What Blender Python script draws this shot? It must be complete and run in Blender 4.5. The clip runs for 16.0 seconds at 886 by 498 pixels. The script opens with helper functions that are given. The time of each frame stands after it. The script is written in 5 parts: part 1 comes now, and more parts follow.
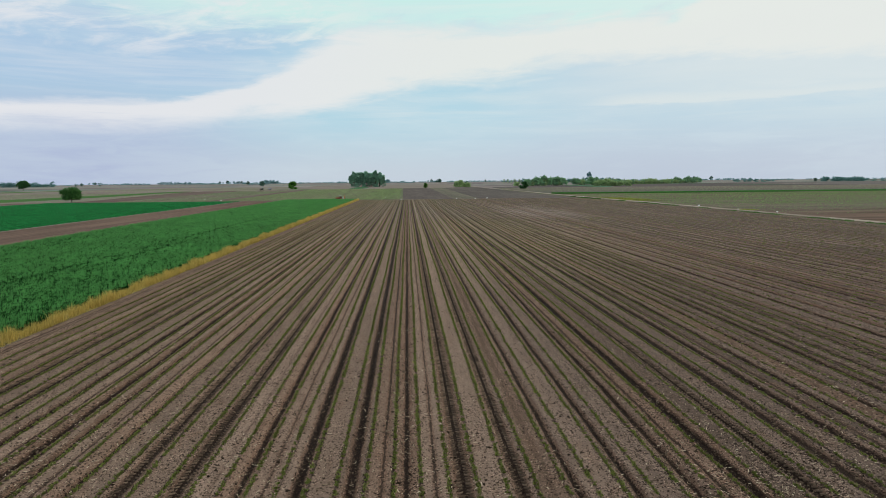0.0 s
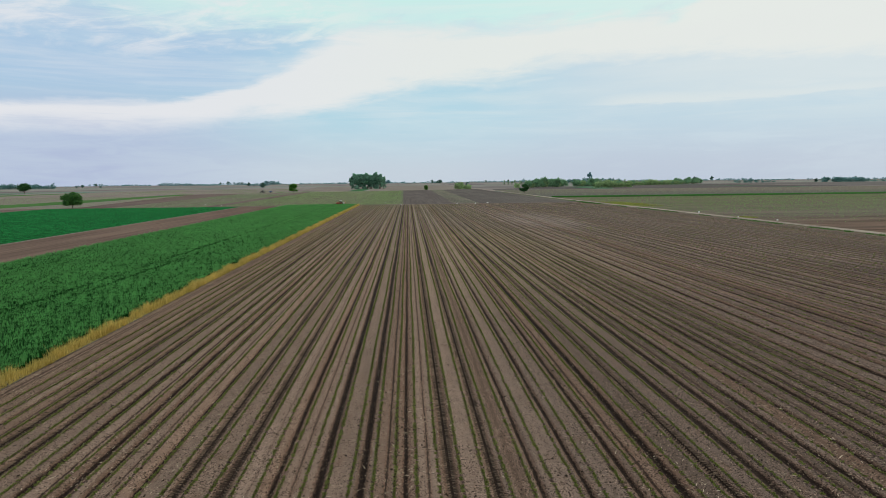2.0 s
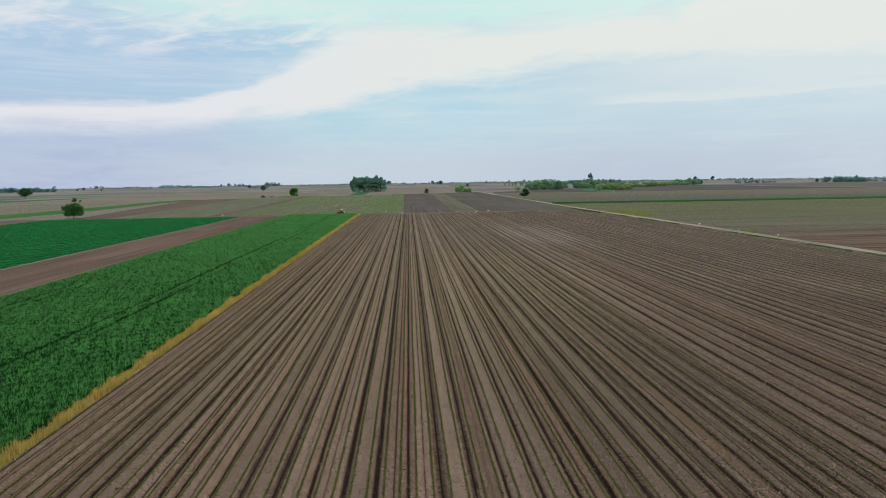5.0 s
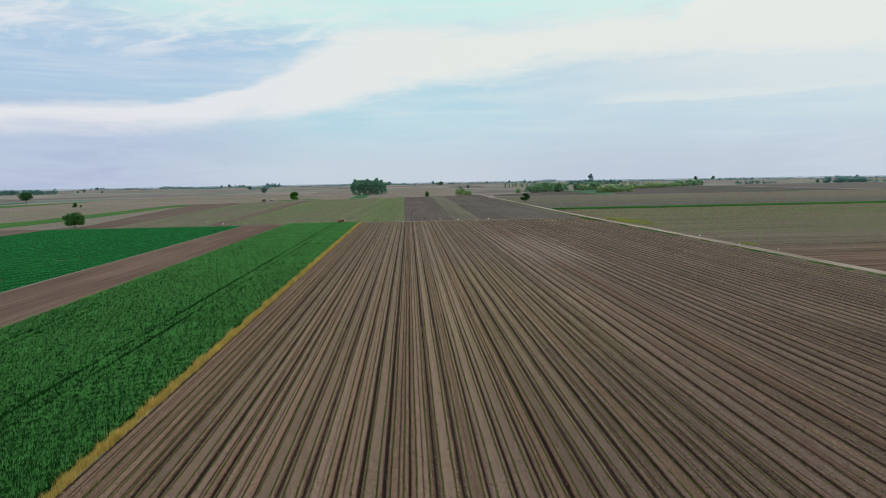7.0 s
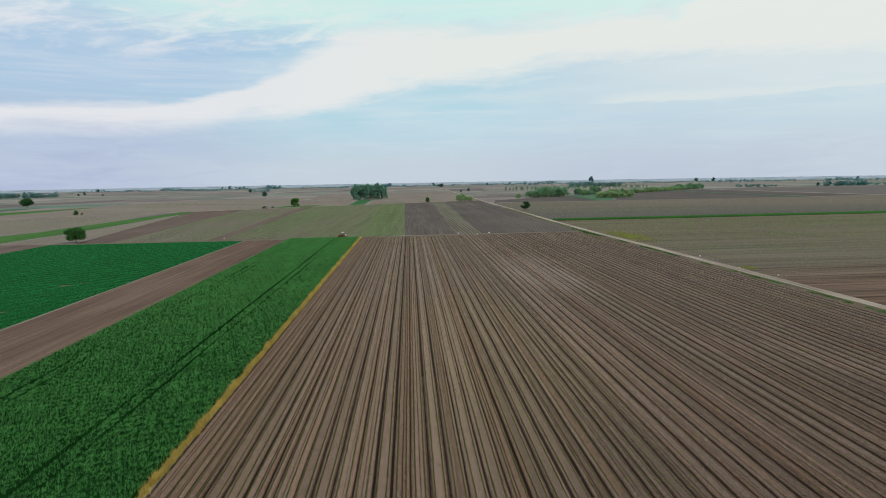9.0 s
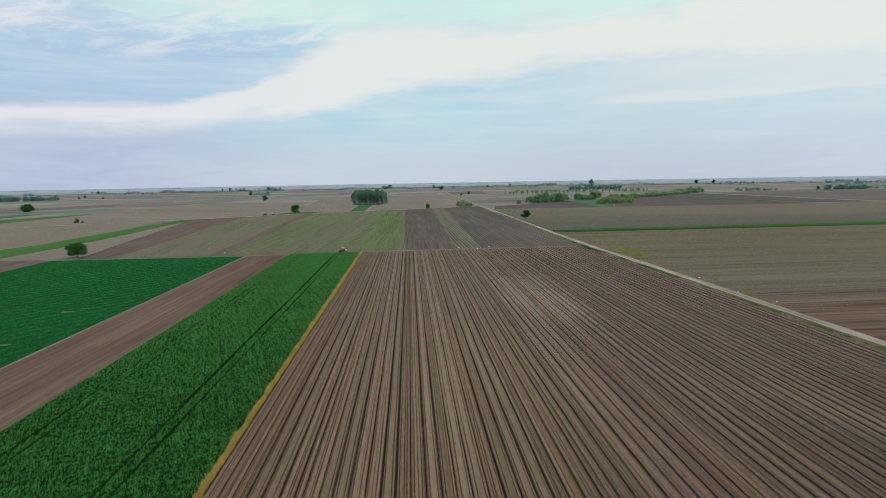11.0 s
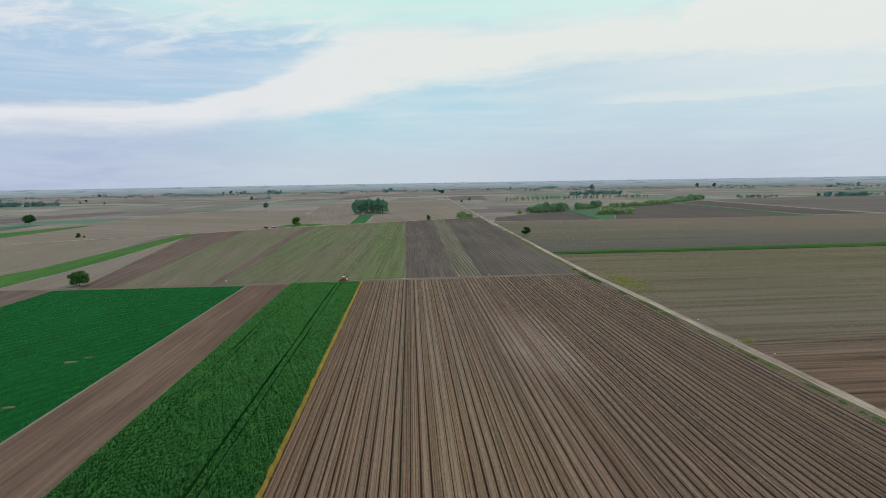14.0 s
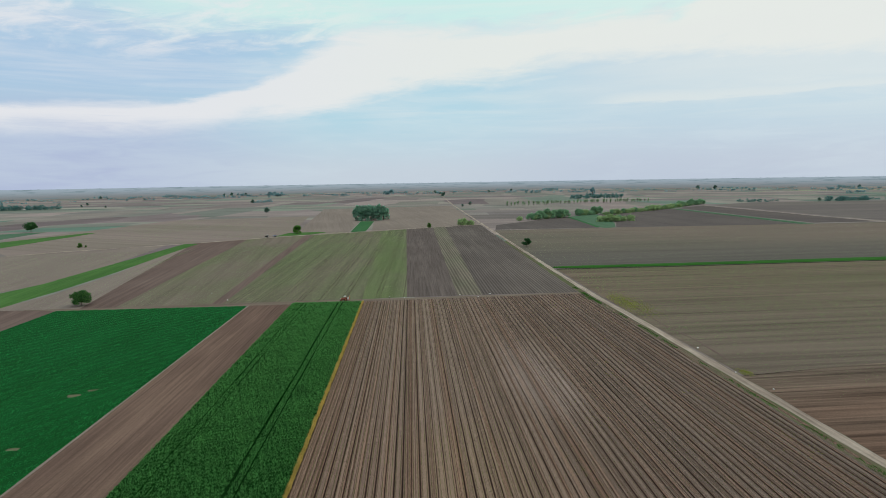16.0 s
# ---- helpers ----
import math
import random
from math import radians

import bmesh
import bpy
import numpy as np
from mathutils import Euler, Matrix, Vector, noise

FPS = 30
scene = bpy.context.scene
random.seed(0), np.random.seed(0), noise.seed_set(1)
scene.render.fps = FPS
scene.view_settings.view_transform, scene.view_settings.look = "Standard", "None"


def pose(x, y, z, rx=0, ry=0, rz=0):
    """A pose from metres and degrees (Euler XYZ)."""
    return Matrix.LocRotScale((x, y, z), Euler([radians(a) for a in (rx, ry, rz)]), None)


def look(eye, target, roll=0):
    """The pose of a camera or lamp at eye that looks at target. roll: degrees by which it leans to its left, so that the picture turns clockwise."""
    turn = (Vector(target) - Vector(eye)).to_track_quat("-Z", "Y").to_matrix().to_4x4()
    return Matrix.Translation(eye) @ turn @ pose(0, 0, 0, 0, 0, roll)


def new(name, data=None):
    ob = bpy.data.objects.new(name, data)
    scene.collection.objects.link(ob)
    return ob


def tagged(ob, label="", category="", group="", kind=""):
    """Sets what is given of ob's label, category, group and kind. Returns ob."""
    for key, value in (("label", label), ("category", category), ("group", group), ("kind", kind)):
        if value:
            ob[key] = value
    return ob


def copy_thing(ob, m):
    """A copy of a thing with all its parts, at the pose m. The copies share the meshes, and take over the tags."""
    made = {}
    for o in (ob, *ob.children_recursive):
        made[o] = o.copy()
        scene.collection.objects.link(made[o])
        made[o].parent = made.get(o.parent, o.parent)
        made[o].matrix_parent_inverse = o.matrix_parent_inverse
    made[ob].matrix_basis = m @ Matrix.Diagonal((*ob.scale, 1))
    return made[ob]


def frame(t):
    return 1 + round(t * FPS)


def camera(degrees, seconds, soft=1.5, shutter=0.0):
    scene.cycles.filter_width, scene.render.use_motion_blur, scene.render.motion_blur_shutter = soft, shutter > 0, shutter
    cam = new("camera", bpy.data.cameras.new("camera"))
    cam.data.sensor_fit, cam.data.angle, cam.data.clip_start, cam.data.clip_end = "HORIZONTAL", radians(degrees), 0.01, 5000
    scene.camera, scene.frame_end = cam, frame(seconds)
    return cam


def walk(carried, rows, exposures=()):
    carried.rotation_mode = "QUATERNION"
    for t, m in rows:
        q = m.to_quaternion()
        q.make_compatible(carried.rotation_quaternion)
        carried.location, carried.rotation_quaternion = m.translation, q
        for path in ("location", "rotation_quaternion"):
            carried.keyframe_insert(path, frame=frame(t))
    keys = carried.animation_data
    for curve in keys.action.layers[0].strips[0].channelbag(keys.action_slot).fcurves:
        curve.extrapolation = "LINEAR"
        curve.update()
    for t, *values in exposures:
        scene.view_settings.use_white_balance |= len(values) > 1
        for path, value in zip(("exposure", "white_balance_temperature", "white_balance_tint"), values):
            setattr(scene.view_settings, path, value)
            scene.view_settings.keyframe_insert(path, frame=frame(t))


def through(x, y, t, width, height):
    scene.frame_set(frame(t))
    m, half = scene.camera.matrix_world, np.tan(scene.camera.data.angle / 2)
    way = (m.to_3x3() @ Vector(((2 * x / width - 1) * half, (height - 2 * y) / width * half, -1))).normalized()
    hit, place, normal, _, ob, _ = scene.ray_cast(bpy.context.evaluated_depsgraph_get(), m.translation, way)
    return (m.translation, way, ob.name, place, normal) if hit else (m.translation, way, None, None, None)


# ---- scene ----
# The drone climbs almost straight up over the end of a seedling field; rows run along +y.
cam = camera(72.97, 16.0, soft=0.6)
PATH = [  # seconds, x, y, height, yaw, pitch, roll
    (0.0, 0.00, 0.00, 8.00, -3.356, -6.551, -0.471),
    (0.5, 0.02, 0.03, 8.57, -3.345, -6.547, -0.491),
    (1.0, 0.05, 0.04, 9.05, -3.329, -6.545, -0.513),
    (1.5, 0.08, 0.06, 9.50, -3.312, -6.543, -0.538),
    (2.0, 0.10, 0.10, 10.00, -3.298, -6.542, -0.565),
    (2.5, 0.11, 0.14, 10.58, -3.285, -6.541, -0.597),
    (3.0, 0.11, 0.18, 11.15, -3.269, -6.541, -0.633),
    (3.5, 0.12, 0.21, 11.67, -3.253, -6.543, -0.670),
    (4.0, 0.13, 0.23, 12.30, -3.244, -6.543, -0.708),
    (6.5, 0.17, 0.50, 16.31, -3.171, -6.585, -0.945),
    (7.0, 0.19, 0.57, 17.34, -3.162, -6.591, -0.967),
    (7.5, 0.23, 0.68, 18.62, -3.147, -6.592, -0.981),
    (8.0, 0.27, 0.79, 20.08, -3.133, -6.589, -0.990),
    (8.5, 0.31, 0.89, 21.68, -3.124, -6.585, -0.994),
    (9.0, 0.30, 0.93, 23.30, -3.115, -6.580, -0.996),
    (11.5, 0.46, 1.01, 31.25, -3.093, -6.534, -0.995),
    (12.0, 0.50, 1.04, 33.27, -3.087, -6.531, -0.990),
    (12.5, 0.56, 1.08, 35.36, -3.075, -6.529, -0.982),
    (13.0, 0.63, 1.15, 37.47, -3.060, -6.531, -0.973),
    (13.5, 0.69, 1.22, 39.57, -3.045, -6.537, -0.964),
    (14.0, 0.76, 1.28, 41.66, -3.033, -6.546, -0.954),
    (14.5, 0.82, 1.33, 43.75, -3.018, -6.554, -0.946),
    (15.0, 0.86, 1.37, 45.87, -2.998, -6.558, -0.940),
    (15.5, 0.87, 1.40, 47.99, -2.977, -6.559, -0.936),
    (16.0, 0.89, 1.41, 50.10, -2.964, -6.562, -0.932),
]


def stand(x, y, z, yaw, pitch, roll):
    a, b = radians(yaw), radians(pitch)
    way = Vector((-math.sin(a) * math.cos(b), math.cos(a) * math.cos(b), math.sin(b)))
    eye = Vector((x, y, z))
    return look(eye, eye + way * 100, roll)


walk(cam, [(r[0], stand(*r[1:])) for r in PATH])

# ---- world and sun ----
SUN_TURN, SUN_HEIGHT = 70.0, 42.0  # degrees clockwise from +y, and above the horizon
scene.view_settings.exposure = 0.0


class Nodes:
    """Short hand for node trees."""

    def __init__(self, tree):
        self.tree = tree
        tree.nodes.clear()

    def add(self, kind, *links, **props):
        n = self.tree.nodes.new(kind)
        for k, v in props.items():
            if k == "blend":
                n.blend_type = v
            elif k == "op":
                n.operation = v
            elif k == "wdims":
                n.noise_dimensions = v
            elif k == "dtype":
                n.data_type = v
            elif k == "clamp":
                n.use_clamp = v
            elif k == "interp":
                n.interpolation_type = v
        for socket, value in links:
            self.put(n.inputs[socket], value)
        return n

    def put(self, socket, value):
        if isinstance(value, bpy.types.NodeSocket):
            self.tree.links.new(value, socket)
        elif isinstance(value, tuple) and len(value) == 3 and socket.type == "RGBA":
            socket.default_value = (*value, 1)
        else:
            socket.default_value = value

    def math(self, op, a, b=0.0, c=0.0, clamp=False):
        n = self.tree.nodes.new("ShaderNodeMath")
        n.operation, n.use_clamp = op, clamp
        for i, v in enumerate((a, b, c)):
            self.put(n.inputs[i], v)
        return n.outputs[0]

    def mix(self, f, a, b, blend="MIX"):
        n = self.tree.nodes.new("ShaderNodeMix")
        n.data_type, n.blend_type = "RGBA", blend
        self.put(n.inputs[0], f), self.put(n.inputs[6], a), self.put(n.inputs[7], b)
        return n.outputs[2]

    def smooth(self, v, lo, hi, a=0.0, b=1.0):
        n = self.tree.nodes.new("ShaderNodeMapRange")
        n.interpolation_type = "SMOOTHSTEP"
        for i, x in enumerate((v, lo, hi, a, b)):
            self.put(n.inputs[i], x)
        return n.outputs[0]

    def noise(self, vector, scale, detail=3.0, rough=0.55, distort=0.0):
        n = self.tree.nodes.new("ShaderNodeTexNoise")
        self.put(n.inputs["Vector"], vector)
        n.inputs["Scale"].default_value, n.inputs["Detail"].default_value = scale, detail
        n.inputs["Roughness"].default_value, n.inputs["Distortion"].default_value = rough, distort
        return n.outputs["Fac"]

    def stretch(self, vector, scale, turn=0.0):
        n = self.tree.nodes.new("ShaderNodeMapping")
        self.put(n.inputs["Vector"], vector)
        n.inputs["Scale"].default_value, n.inputs["Rotation"].default_value = scale, (0, 0, radians(turn))
        return n.outputs[0]

    def ramp(self, v, stops):
        n = self.tree.nodes.new("ShaderNodeValToRGB")
        self.put(n.inputs[0], v)
        e = n.color_ramp.elements
        while len(e) < len(stops):
            e.new(0.5)
        for el, (p, c) in zip(e, stops):
            el.position, el.color = p, (*c, 1) if isinstance(c, tuple) else (c, c, c, 1)
        return n.outputs[0]


def make_sky():
    w = bpy.data.worlds.new("sky")
    scene.world = w
    w.use_nodes = True
    n = Nodes(w.node_tree)
    way = n.add("ShaderNodeTexCoord").outputs["Generated"]
    s = n.add("ShaderNodeSeparateXYZ", ("Vector", way))
    x, y, z = s.outputs
    az = n.math("MULTIPLY", n.math("ARCTAN2", x, y), 57.2958)
    el = n.math("MULTIPLY", n.math("ARCSINE", z), 57.2958)
    flat = n.add("ShaderNodeCombineXYZ", ("X", n.math("MULTIPLY", az, 0.030)), ("Y", n.math("MULTIPLY", el, 0.16))).outputs[0]
    streak = n.noise(flat, 1.3, 6.0, 0.55, 0.6)
    fine = n.noise(n.stretch(flat, (2.2, 2.6, 1), -8), 2.3, 8.0, 0.62, 0.9)
    thread = n.noise(n.stretch(n.stretch(flat, (1, 1, 1), 14), (1.7, 1.15, 1)), 1.7, 8.0, 0.60, 0.6)
    puff = n.noise(n.stretch(n.stretch(flat, (1, 1, 1), 18), (2.4, 1.2, 1)), 3.0, 9.0, 0.62, 0.6)
    film = n.noise(n.stretch(flat, (0.8, 2.4, 1), 3), 1.6, 7.0, 0.60, 0.5)
    wisp = n.math("ADD", n.math("MULTIPLY", n.math("SUBTRACT", streak, 0.5), 2.2), n.math("ADD", n.math("MULTIPLY", n.math("SUBTRACT", fine, 0.5), 2.0), n.math("MULTIPLY", n.math("SUBTRACT", puff, 0.5), 2.4)))
    wisp = n.math("MULTIPLY", wisp, n.smooth(az, -20.0, -6.0, 0.45, 1.0))
    e2 = n.math("ADD", el, wisp)
    pos = n.math("DIVIDE", n.math("ADD", az, 40.0), 80.0)  # 0 at 40 degrees to the west of the field's axis
    top = n.math("MULTIPLY", n.ramp(pos, [(0.09, 0.157), (0.164, 0.165), (0.242, 0.173), (0.271, 0.183), (0.312, 0.206), (0.349, 0.242), (0.374, 0.267), (0.400, 0.300), (0.425, 0.334), (0.48, 0.350), (0.587, 0.340), (0.683, 0.355), (0.80, 0.345), (0.835, 0.40), (0.90, 0.9)]), 40.0)
    low = n.math("MULTIPLY", n.ramp(pos, [(0.09, 0.118), (0.213, 0.118), (0.269, 0.123), (0.328, 0.147), (0.378, 0.155), (0.423, 0.171), (0.488, 0.208), (0.544, 0.222), (0.607, 0.226), (0.652, 0.247), (0.715, 0.257), (0.86, 0.245), (1.0, 0.215)]), 40.0)
    under = n.smooth(az, -12.0, 18.0, 1.1, 1.5)
    white = n.smooth(n.math("SUBTRACT", e2, low), n.math("MULTIPLY", under, -1.0), under)
    crisp = n.smooth(az, -20.0, -2.0, 0.35, 1.2)
    white = n.math("MULTIPLY", white, n.smooth(n.math("SUBTRACT", top, e2), n.math("MULTIPLY", crisp, -1.0), crisp))
    white = n.math("MULTIPLY", white, n.smooth(n.math("ADD", film, n.smooth(az, -25.0, -5.0, -0.04, 0.3)), 0.30, 0.50, 0.35, 1.0))
    # torn wisps in the upper west, and the low shelf of cloud in the east
    torn = n.math("ADD", n.math("MULTIPLY", thread, 0.5), n.math("MULTIPLY", puff, 0.5))
    upper = n.math("MULTIPLY", n.smooth(torn, 0.43, 0.60), n.math("MULTIPLY", n.smooth(el, 9.2, 12.0), n.smooth(az, 0.0, -10.0, 0.15, 1.0)))
    white = n.math("MAXIMUM", white, n.math("MULTIPLY", upper, 0.80))
    slab = n.math("SUBTRACT", n.math("ADD", el, n.math("MULTIPLY", n.math("SUBTRACT", fine, 0.5), 0.9)), 6.6)
    shelf = n.math("MULTIPLY", n.math("MULTIPLY", n.smooth(slab, -0.25, 0.15), n.smooth(slab, 1.9, 0.1)), n.smooth(az, 14.0, 21.0))
    white = n.math("MAXIMUM", white, n.math("MULTIPLY", shelf, 0.62))
    haze = n.math("MULTIPLY", n.smooth(film, 0.40, 0.68, 0.0, 0.36), n.smooth(el, 2.0, 7.0))
    white = n.math("MAXIMUM", white, haze)
    white = n.math("MAXIMUM", white, n.math("MULTIPLY", n.smooth(n.math("ADD", az, n.math("MULTIPLY", n.math("SUBTRACT", film, 0.5), 30.0)), 2.0, 34.0, 0.0, 0.55), n.smooth(e2, 4.5, 8.0)))
    high = n.smooth(el, 16.5, 30.0)
    overhead = n.smooth(n.noise(way, 2.2, 5.0, 0.55, 0.4), 0.38, 0.62)
    cover = n.mix(high, white, overhead)
    clear = n.add("ShaderNodeTexSky")
    clear.sky_type, clear.sun_disc = "NISHITA", False
    clear.sun_elevation, clear.sun_rotation = radians(SUN_HEIGHT), radians(SUN_TURN)
    clear.dust_density, clear.air_density = 2.5, 1.0
    blue = n.mix(1.0, clear.outputs[0], (0.10, 0.10, 0.10), "MULTIPLY")
    veil = n.mix(n.smooth(el, 0.3, 6.5), (0.590, 0.675, 0.765), (0.465, 0.695, 0.805))
    veil = n.mix(n.smooth(az, 2.0, 20.0, 0.0, 0.7), veil, n.mix(n.smooth(el, 1.0, 6.0), (0.515, 0.595, 0.730), (0.560, 0.685, 0.780)))
    veil = n.mix(n.math("MULTIPLY", n.smooth(az, -6.0, -28.0), n.smooth(el, 9.0, 4.0, 0.35, 0.85)), veil, (0.435, 0.505, 0.720))
    veil = n.mix(n.math("MULTIPLY", n.smooth(az, -2.0, -20.0), n.smooth(el, 6.5, 9.0, 0.0, 0.75)), veil, (0.405, 0.580, 0.785))
    cyan = n.math("MULTIPLY", n.smooth(n.math("ADD", el, n.math("MULTIPLY", n.math("SUBTRACT", puff, 0.5), 5.0)), 12.0, 15.0), n.smooth(az, -30.0, -18.0, 0.35, 1.0))
    veil = n.mix(cyan, veil, (0.610, 0.880, 0.835))
    tuft = n.math("MULTIPLY", n.smooth(n.math("ADD", streak, n.math("MULTIPLY", fine, 0.5)), 0.66, 0.92), 0.30)
    veil = n.mix(tuft, veil, (0.66, 0.78, 0.85))
    sky = n.mix(0.08, veil, blue)
    cloud = n.mix(n.smooth(az, 10.0, -25.0), (0.800, 0.825, 0.790), (0.790, 0.800, 0.830))
    sky = n.mix(n.math("MULTIPLY", cover, 0.93), sky, cloud)
    # the far plain past the built ground, its blue haze painted into the colour
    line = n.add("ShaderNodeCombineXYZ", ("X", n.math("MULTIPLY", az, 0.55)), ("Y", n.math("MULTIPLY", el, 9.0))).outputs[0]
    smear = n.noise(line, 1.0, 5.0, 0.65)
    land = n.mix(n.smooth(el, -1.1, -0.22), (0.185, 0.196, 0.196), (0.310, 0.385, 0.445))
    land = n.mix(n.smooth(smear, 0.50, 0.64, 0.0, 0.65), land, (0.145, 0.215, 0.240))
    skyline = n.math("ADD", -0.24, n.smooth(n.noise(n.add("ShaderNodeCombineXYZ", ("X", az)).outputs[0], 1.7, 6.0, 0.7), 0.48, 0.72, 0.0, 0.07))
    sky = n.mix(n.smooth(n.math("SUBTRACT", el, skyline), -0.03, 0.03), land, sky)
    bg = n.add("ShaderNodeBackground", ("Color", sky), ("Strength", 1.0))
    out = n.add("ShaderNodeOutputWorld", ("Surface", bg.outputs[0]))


make_sky()
sun_data = bpy.data.lights.new("sun", "SUN")
sun_data.energy, sun_data.angle, sun_data.color = 0.9, radians(18), (1.0, 0.95, 0.88)
sun = new("sun", sun_data)
a, b = radians(SUN_TURN), radians(SUN_HEIGHT)
sun.matrix_world = look((0, 0, 300), (-300 * math.sin(a) * math.cos(b), -300 * math.cos(a) * math.cos(b), 300 - 300 * math.sin(b)))

# ---- materials ----
ROW = 0.739  # metres between plant rows
ROW0 = 0.256  # x of one plant row
WHEEL_LANES = [k for k in range(-28, 107) if k % 12 in (1, 3)]  # gaps where tractor wheels ran
JOINT, SHIFT = -14.6, 1.05  # west of this row two drilling passes meet and the rows are out of step


def row_x(k):
    """Where the row or gap number k lies."""
    return ROW0 + ROW * (k + (SHIFT if k < JOINT - SHIFT else 0.0))


TRACKS = [row_x(k + 0.5) for k in WHEEL_LANES]


def material(name):
    m = bpy.data.materials.new(name)
    m.use_nodes = True
    n = Nodes(m.node_tree)
    return m, n


def finish(n, colour, rough, bump=None, strength=0.4, distance=0.03, metal=0.0, spec=0.03, extra=()):
    p = n.add("ShaderNodeBsdfPrincipled", ("Base Color", colour), ("Roughness", rough), ("Metallic", metal), ("Specular IOR Level", spec), *extra)
    if bump is not None:
        b = n.add("ShaderNodeBump", ("Strength", strength), ("Distance", distance), ("Height", bump))
        n.tree.links.new(b.outputs[0], p.inputs["Normal"])
    n.add("ShaderNodeOutputMaterial", ("Surface", p.outputs[0]))


def place(n):
    return n.add("ShaderNodeTexCoord").outputs["Object"]


def soil_rows(name, dry, damp, deep):
    """Drilled seed bed: pale crusted soil, damp and shade coloured into a furrow in every second gap between plant
    rows, wheel prints, specks.
    """
    m, n = material(name)
    v = place(n)
    x, y, _ = n.add("ShaderNodeSeparateXYZ", ("Vector", v)).outputs
    wide = n.noise(n.stretch(v, (1.0, 0.45, 1)), 0.022, 4.0, 0.6)
    run = n.noise(n.stretch(v, (1.0, 0.03, 1)), 1.1, 4.0, 0.6)
    ragged = n.noise(n.stretch(v, (1.0, 0.6, 1)), 11.0, 5.0, 0.7)
    lump = n.noise(n.stretch(v, (1.0, 0.5, 1)), 1.4, 4.0, 0.65)
    rust = n.noise(n.stretch(v, (1.0, 0.4, 1)), 1.9, 5.0, 0.65, 0.4)
    clod = n.noise(v, 7.0, 5.0, 0.7)
    pit = n.noise(v, 15.0, 2.0, 0.55)
    grain = n.noise(v, 45.0, 4.0, 0.7)
    wander = n.noise(n.stretch(v, (0.35, 0.10, 1)), 1.0, 2.0, 0.5)
    gap = n.math("ADD", n.math("DIVIDE", n.math("SUBTRACT", x, ROW0), ROW), n.math("MULTIPLY", n.math("SUBTRACT", wander, 0.5), 0.16))
    gap = n.math("SUBTRACT", gap, n.math("MULTIPLY", n.math("LESS_THAN", gap, JOINT), SHIFT))
    lane = n.math("FLOOR", gap)
    f = n.math("SUBTRACT", gap, lane)

    def chance(shift):
        return n.add("ShaderNodeTexWhiteNoise", ("W", n.math("ADD", lane, shift)), wdims="1D").outputs["Value"]

    odd = n.math("MULTIPLY", n.math("FRACT", n.math("MULTIPLY", n.math("ADD", lane, 200.0), 0.5)), 2.0)
    twelve = n.math("MODULO", n.math("ADD", lane, 1200.0), 12.0)
    wheel_lane = n.math("COMPARE", n.math("ABSOLUTE", n.math("SUBTRACT", twelve, 2.0)), 1.0, 0.1)
    # tones of the dry crust
    east = n.smooth(n.math("ADD", x, n.math("MULTIPLY", n.math("SUBTRACT", wide, 0.5), 60.0)), 12.0, 58.0)
    moist = n.math("MULTIPLY", n.smooth(n.math("ADD", x, n.math("MULTIPLY", run, 4.0)), 2.0, 11.0), n.smooth(y, 95.0, 35.0))
    west = n.smooth(n.math("ADD", x, n.math("MULTIPLY", n.math("SUBTRACT", run, 0.5), 5.0)), -15.0, -18.5)
    base = n.mix(n.math("MAXIMUM", east, n.math("MULTIPLY", moist, 0.58)), dry, damp)
    base = n.mix(n.smooth(wide, 0.50, 0.70), base, (dry[0] * 1.12, dry[1] * 1.12, dry[2] * 1.14))
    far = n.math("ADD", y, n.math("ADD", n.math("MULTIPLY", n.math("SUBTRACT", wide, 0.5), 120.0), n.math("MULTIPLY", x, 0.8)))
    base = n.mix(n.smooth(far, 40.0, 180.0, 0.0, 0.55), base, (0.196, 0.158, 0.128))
    px = n.math("DIVIDE", n.math("SUBTRACT", x, 31.0), 9.0)
    py = n.math("DIVIDE", n.math("SUBTRACT", y, 145.0), 40.0)
    dried = n.math("ADD", n.math("SQRT", n.math("ADD", n.math("MULTIPLY", px, px), n.math("MULTIPLY", py, py))), n.math("MULTIPLY", n.math("SUBTRACT", wide, 0.5), 2.4))
    pale = n.smooth(dried, 1.1, 0.3, 0.0, 0.8)
    base = n.mix(pale, base, (0.30, 0.235, 0.205))
    qx = n.math("DIVIDE", n.math("SUBTRACT", x, 11.0), 15.0)
    qy = n.math("DIVIDE", n.math("SUBTRACT", y, 85.0), 45.0)
    straw = n.math("ADD", n.math("SQRT", n.math("ADD", n.math("MULTIPLY", qx, qx), n.math("MULTIPLY", qy, qy))), n.math("MULTIPLY", n.math("SUBTRACT", wide, 0.5), 1.6))
    base = n.mix(n.smooth(straw, 1.15, 0.45, 0.0, 0.4), base, (0.285, 0.205, 0.128))
    base = n.mix(n.math("MULTIPLY", west, 0.65), base, (0.140, 0.090, 0.062))
    base = n.mix(1.0, base, n.ramp(chance(0.0), [(0.0, 0.72), (0.5, 1.0), (1.0, 1.16)]), "MULTIPLY")
    base = n.mix(n.smooth(chance(77.7), 0.45, 1.0, 0.0, 0.4), base, (dry[0] * 0.92, dry[1] * 0.74, dry[2] * 0.62))
    base = n.mix(n.smooth(rust, 0.52, 0.68, 0.0, 0.32), base, (dry[0] * 0.80, dry[1] * 0.66, dry[2] * 0.55))
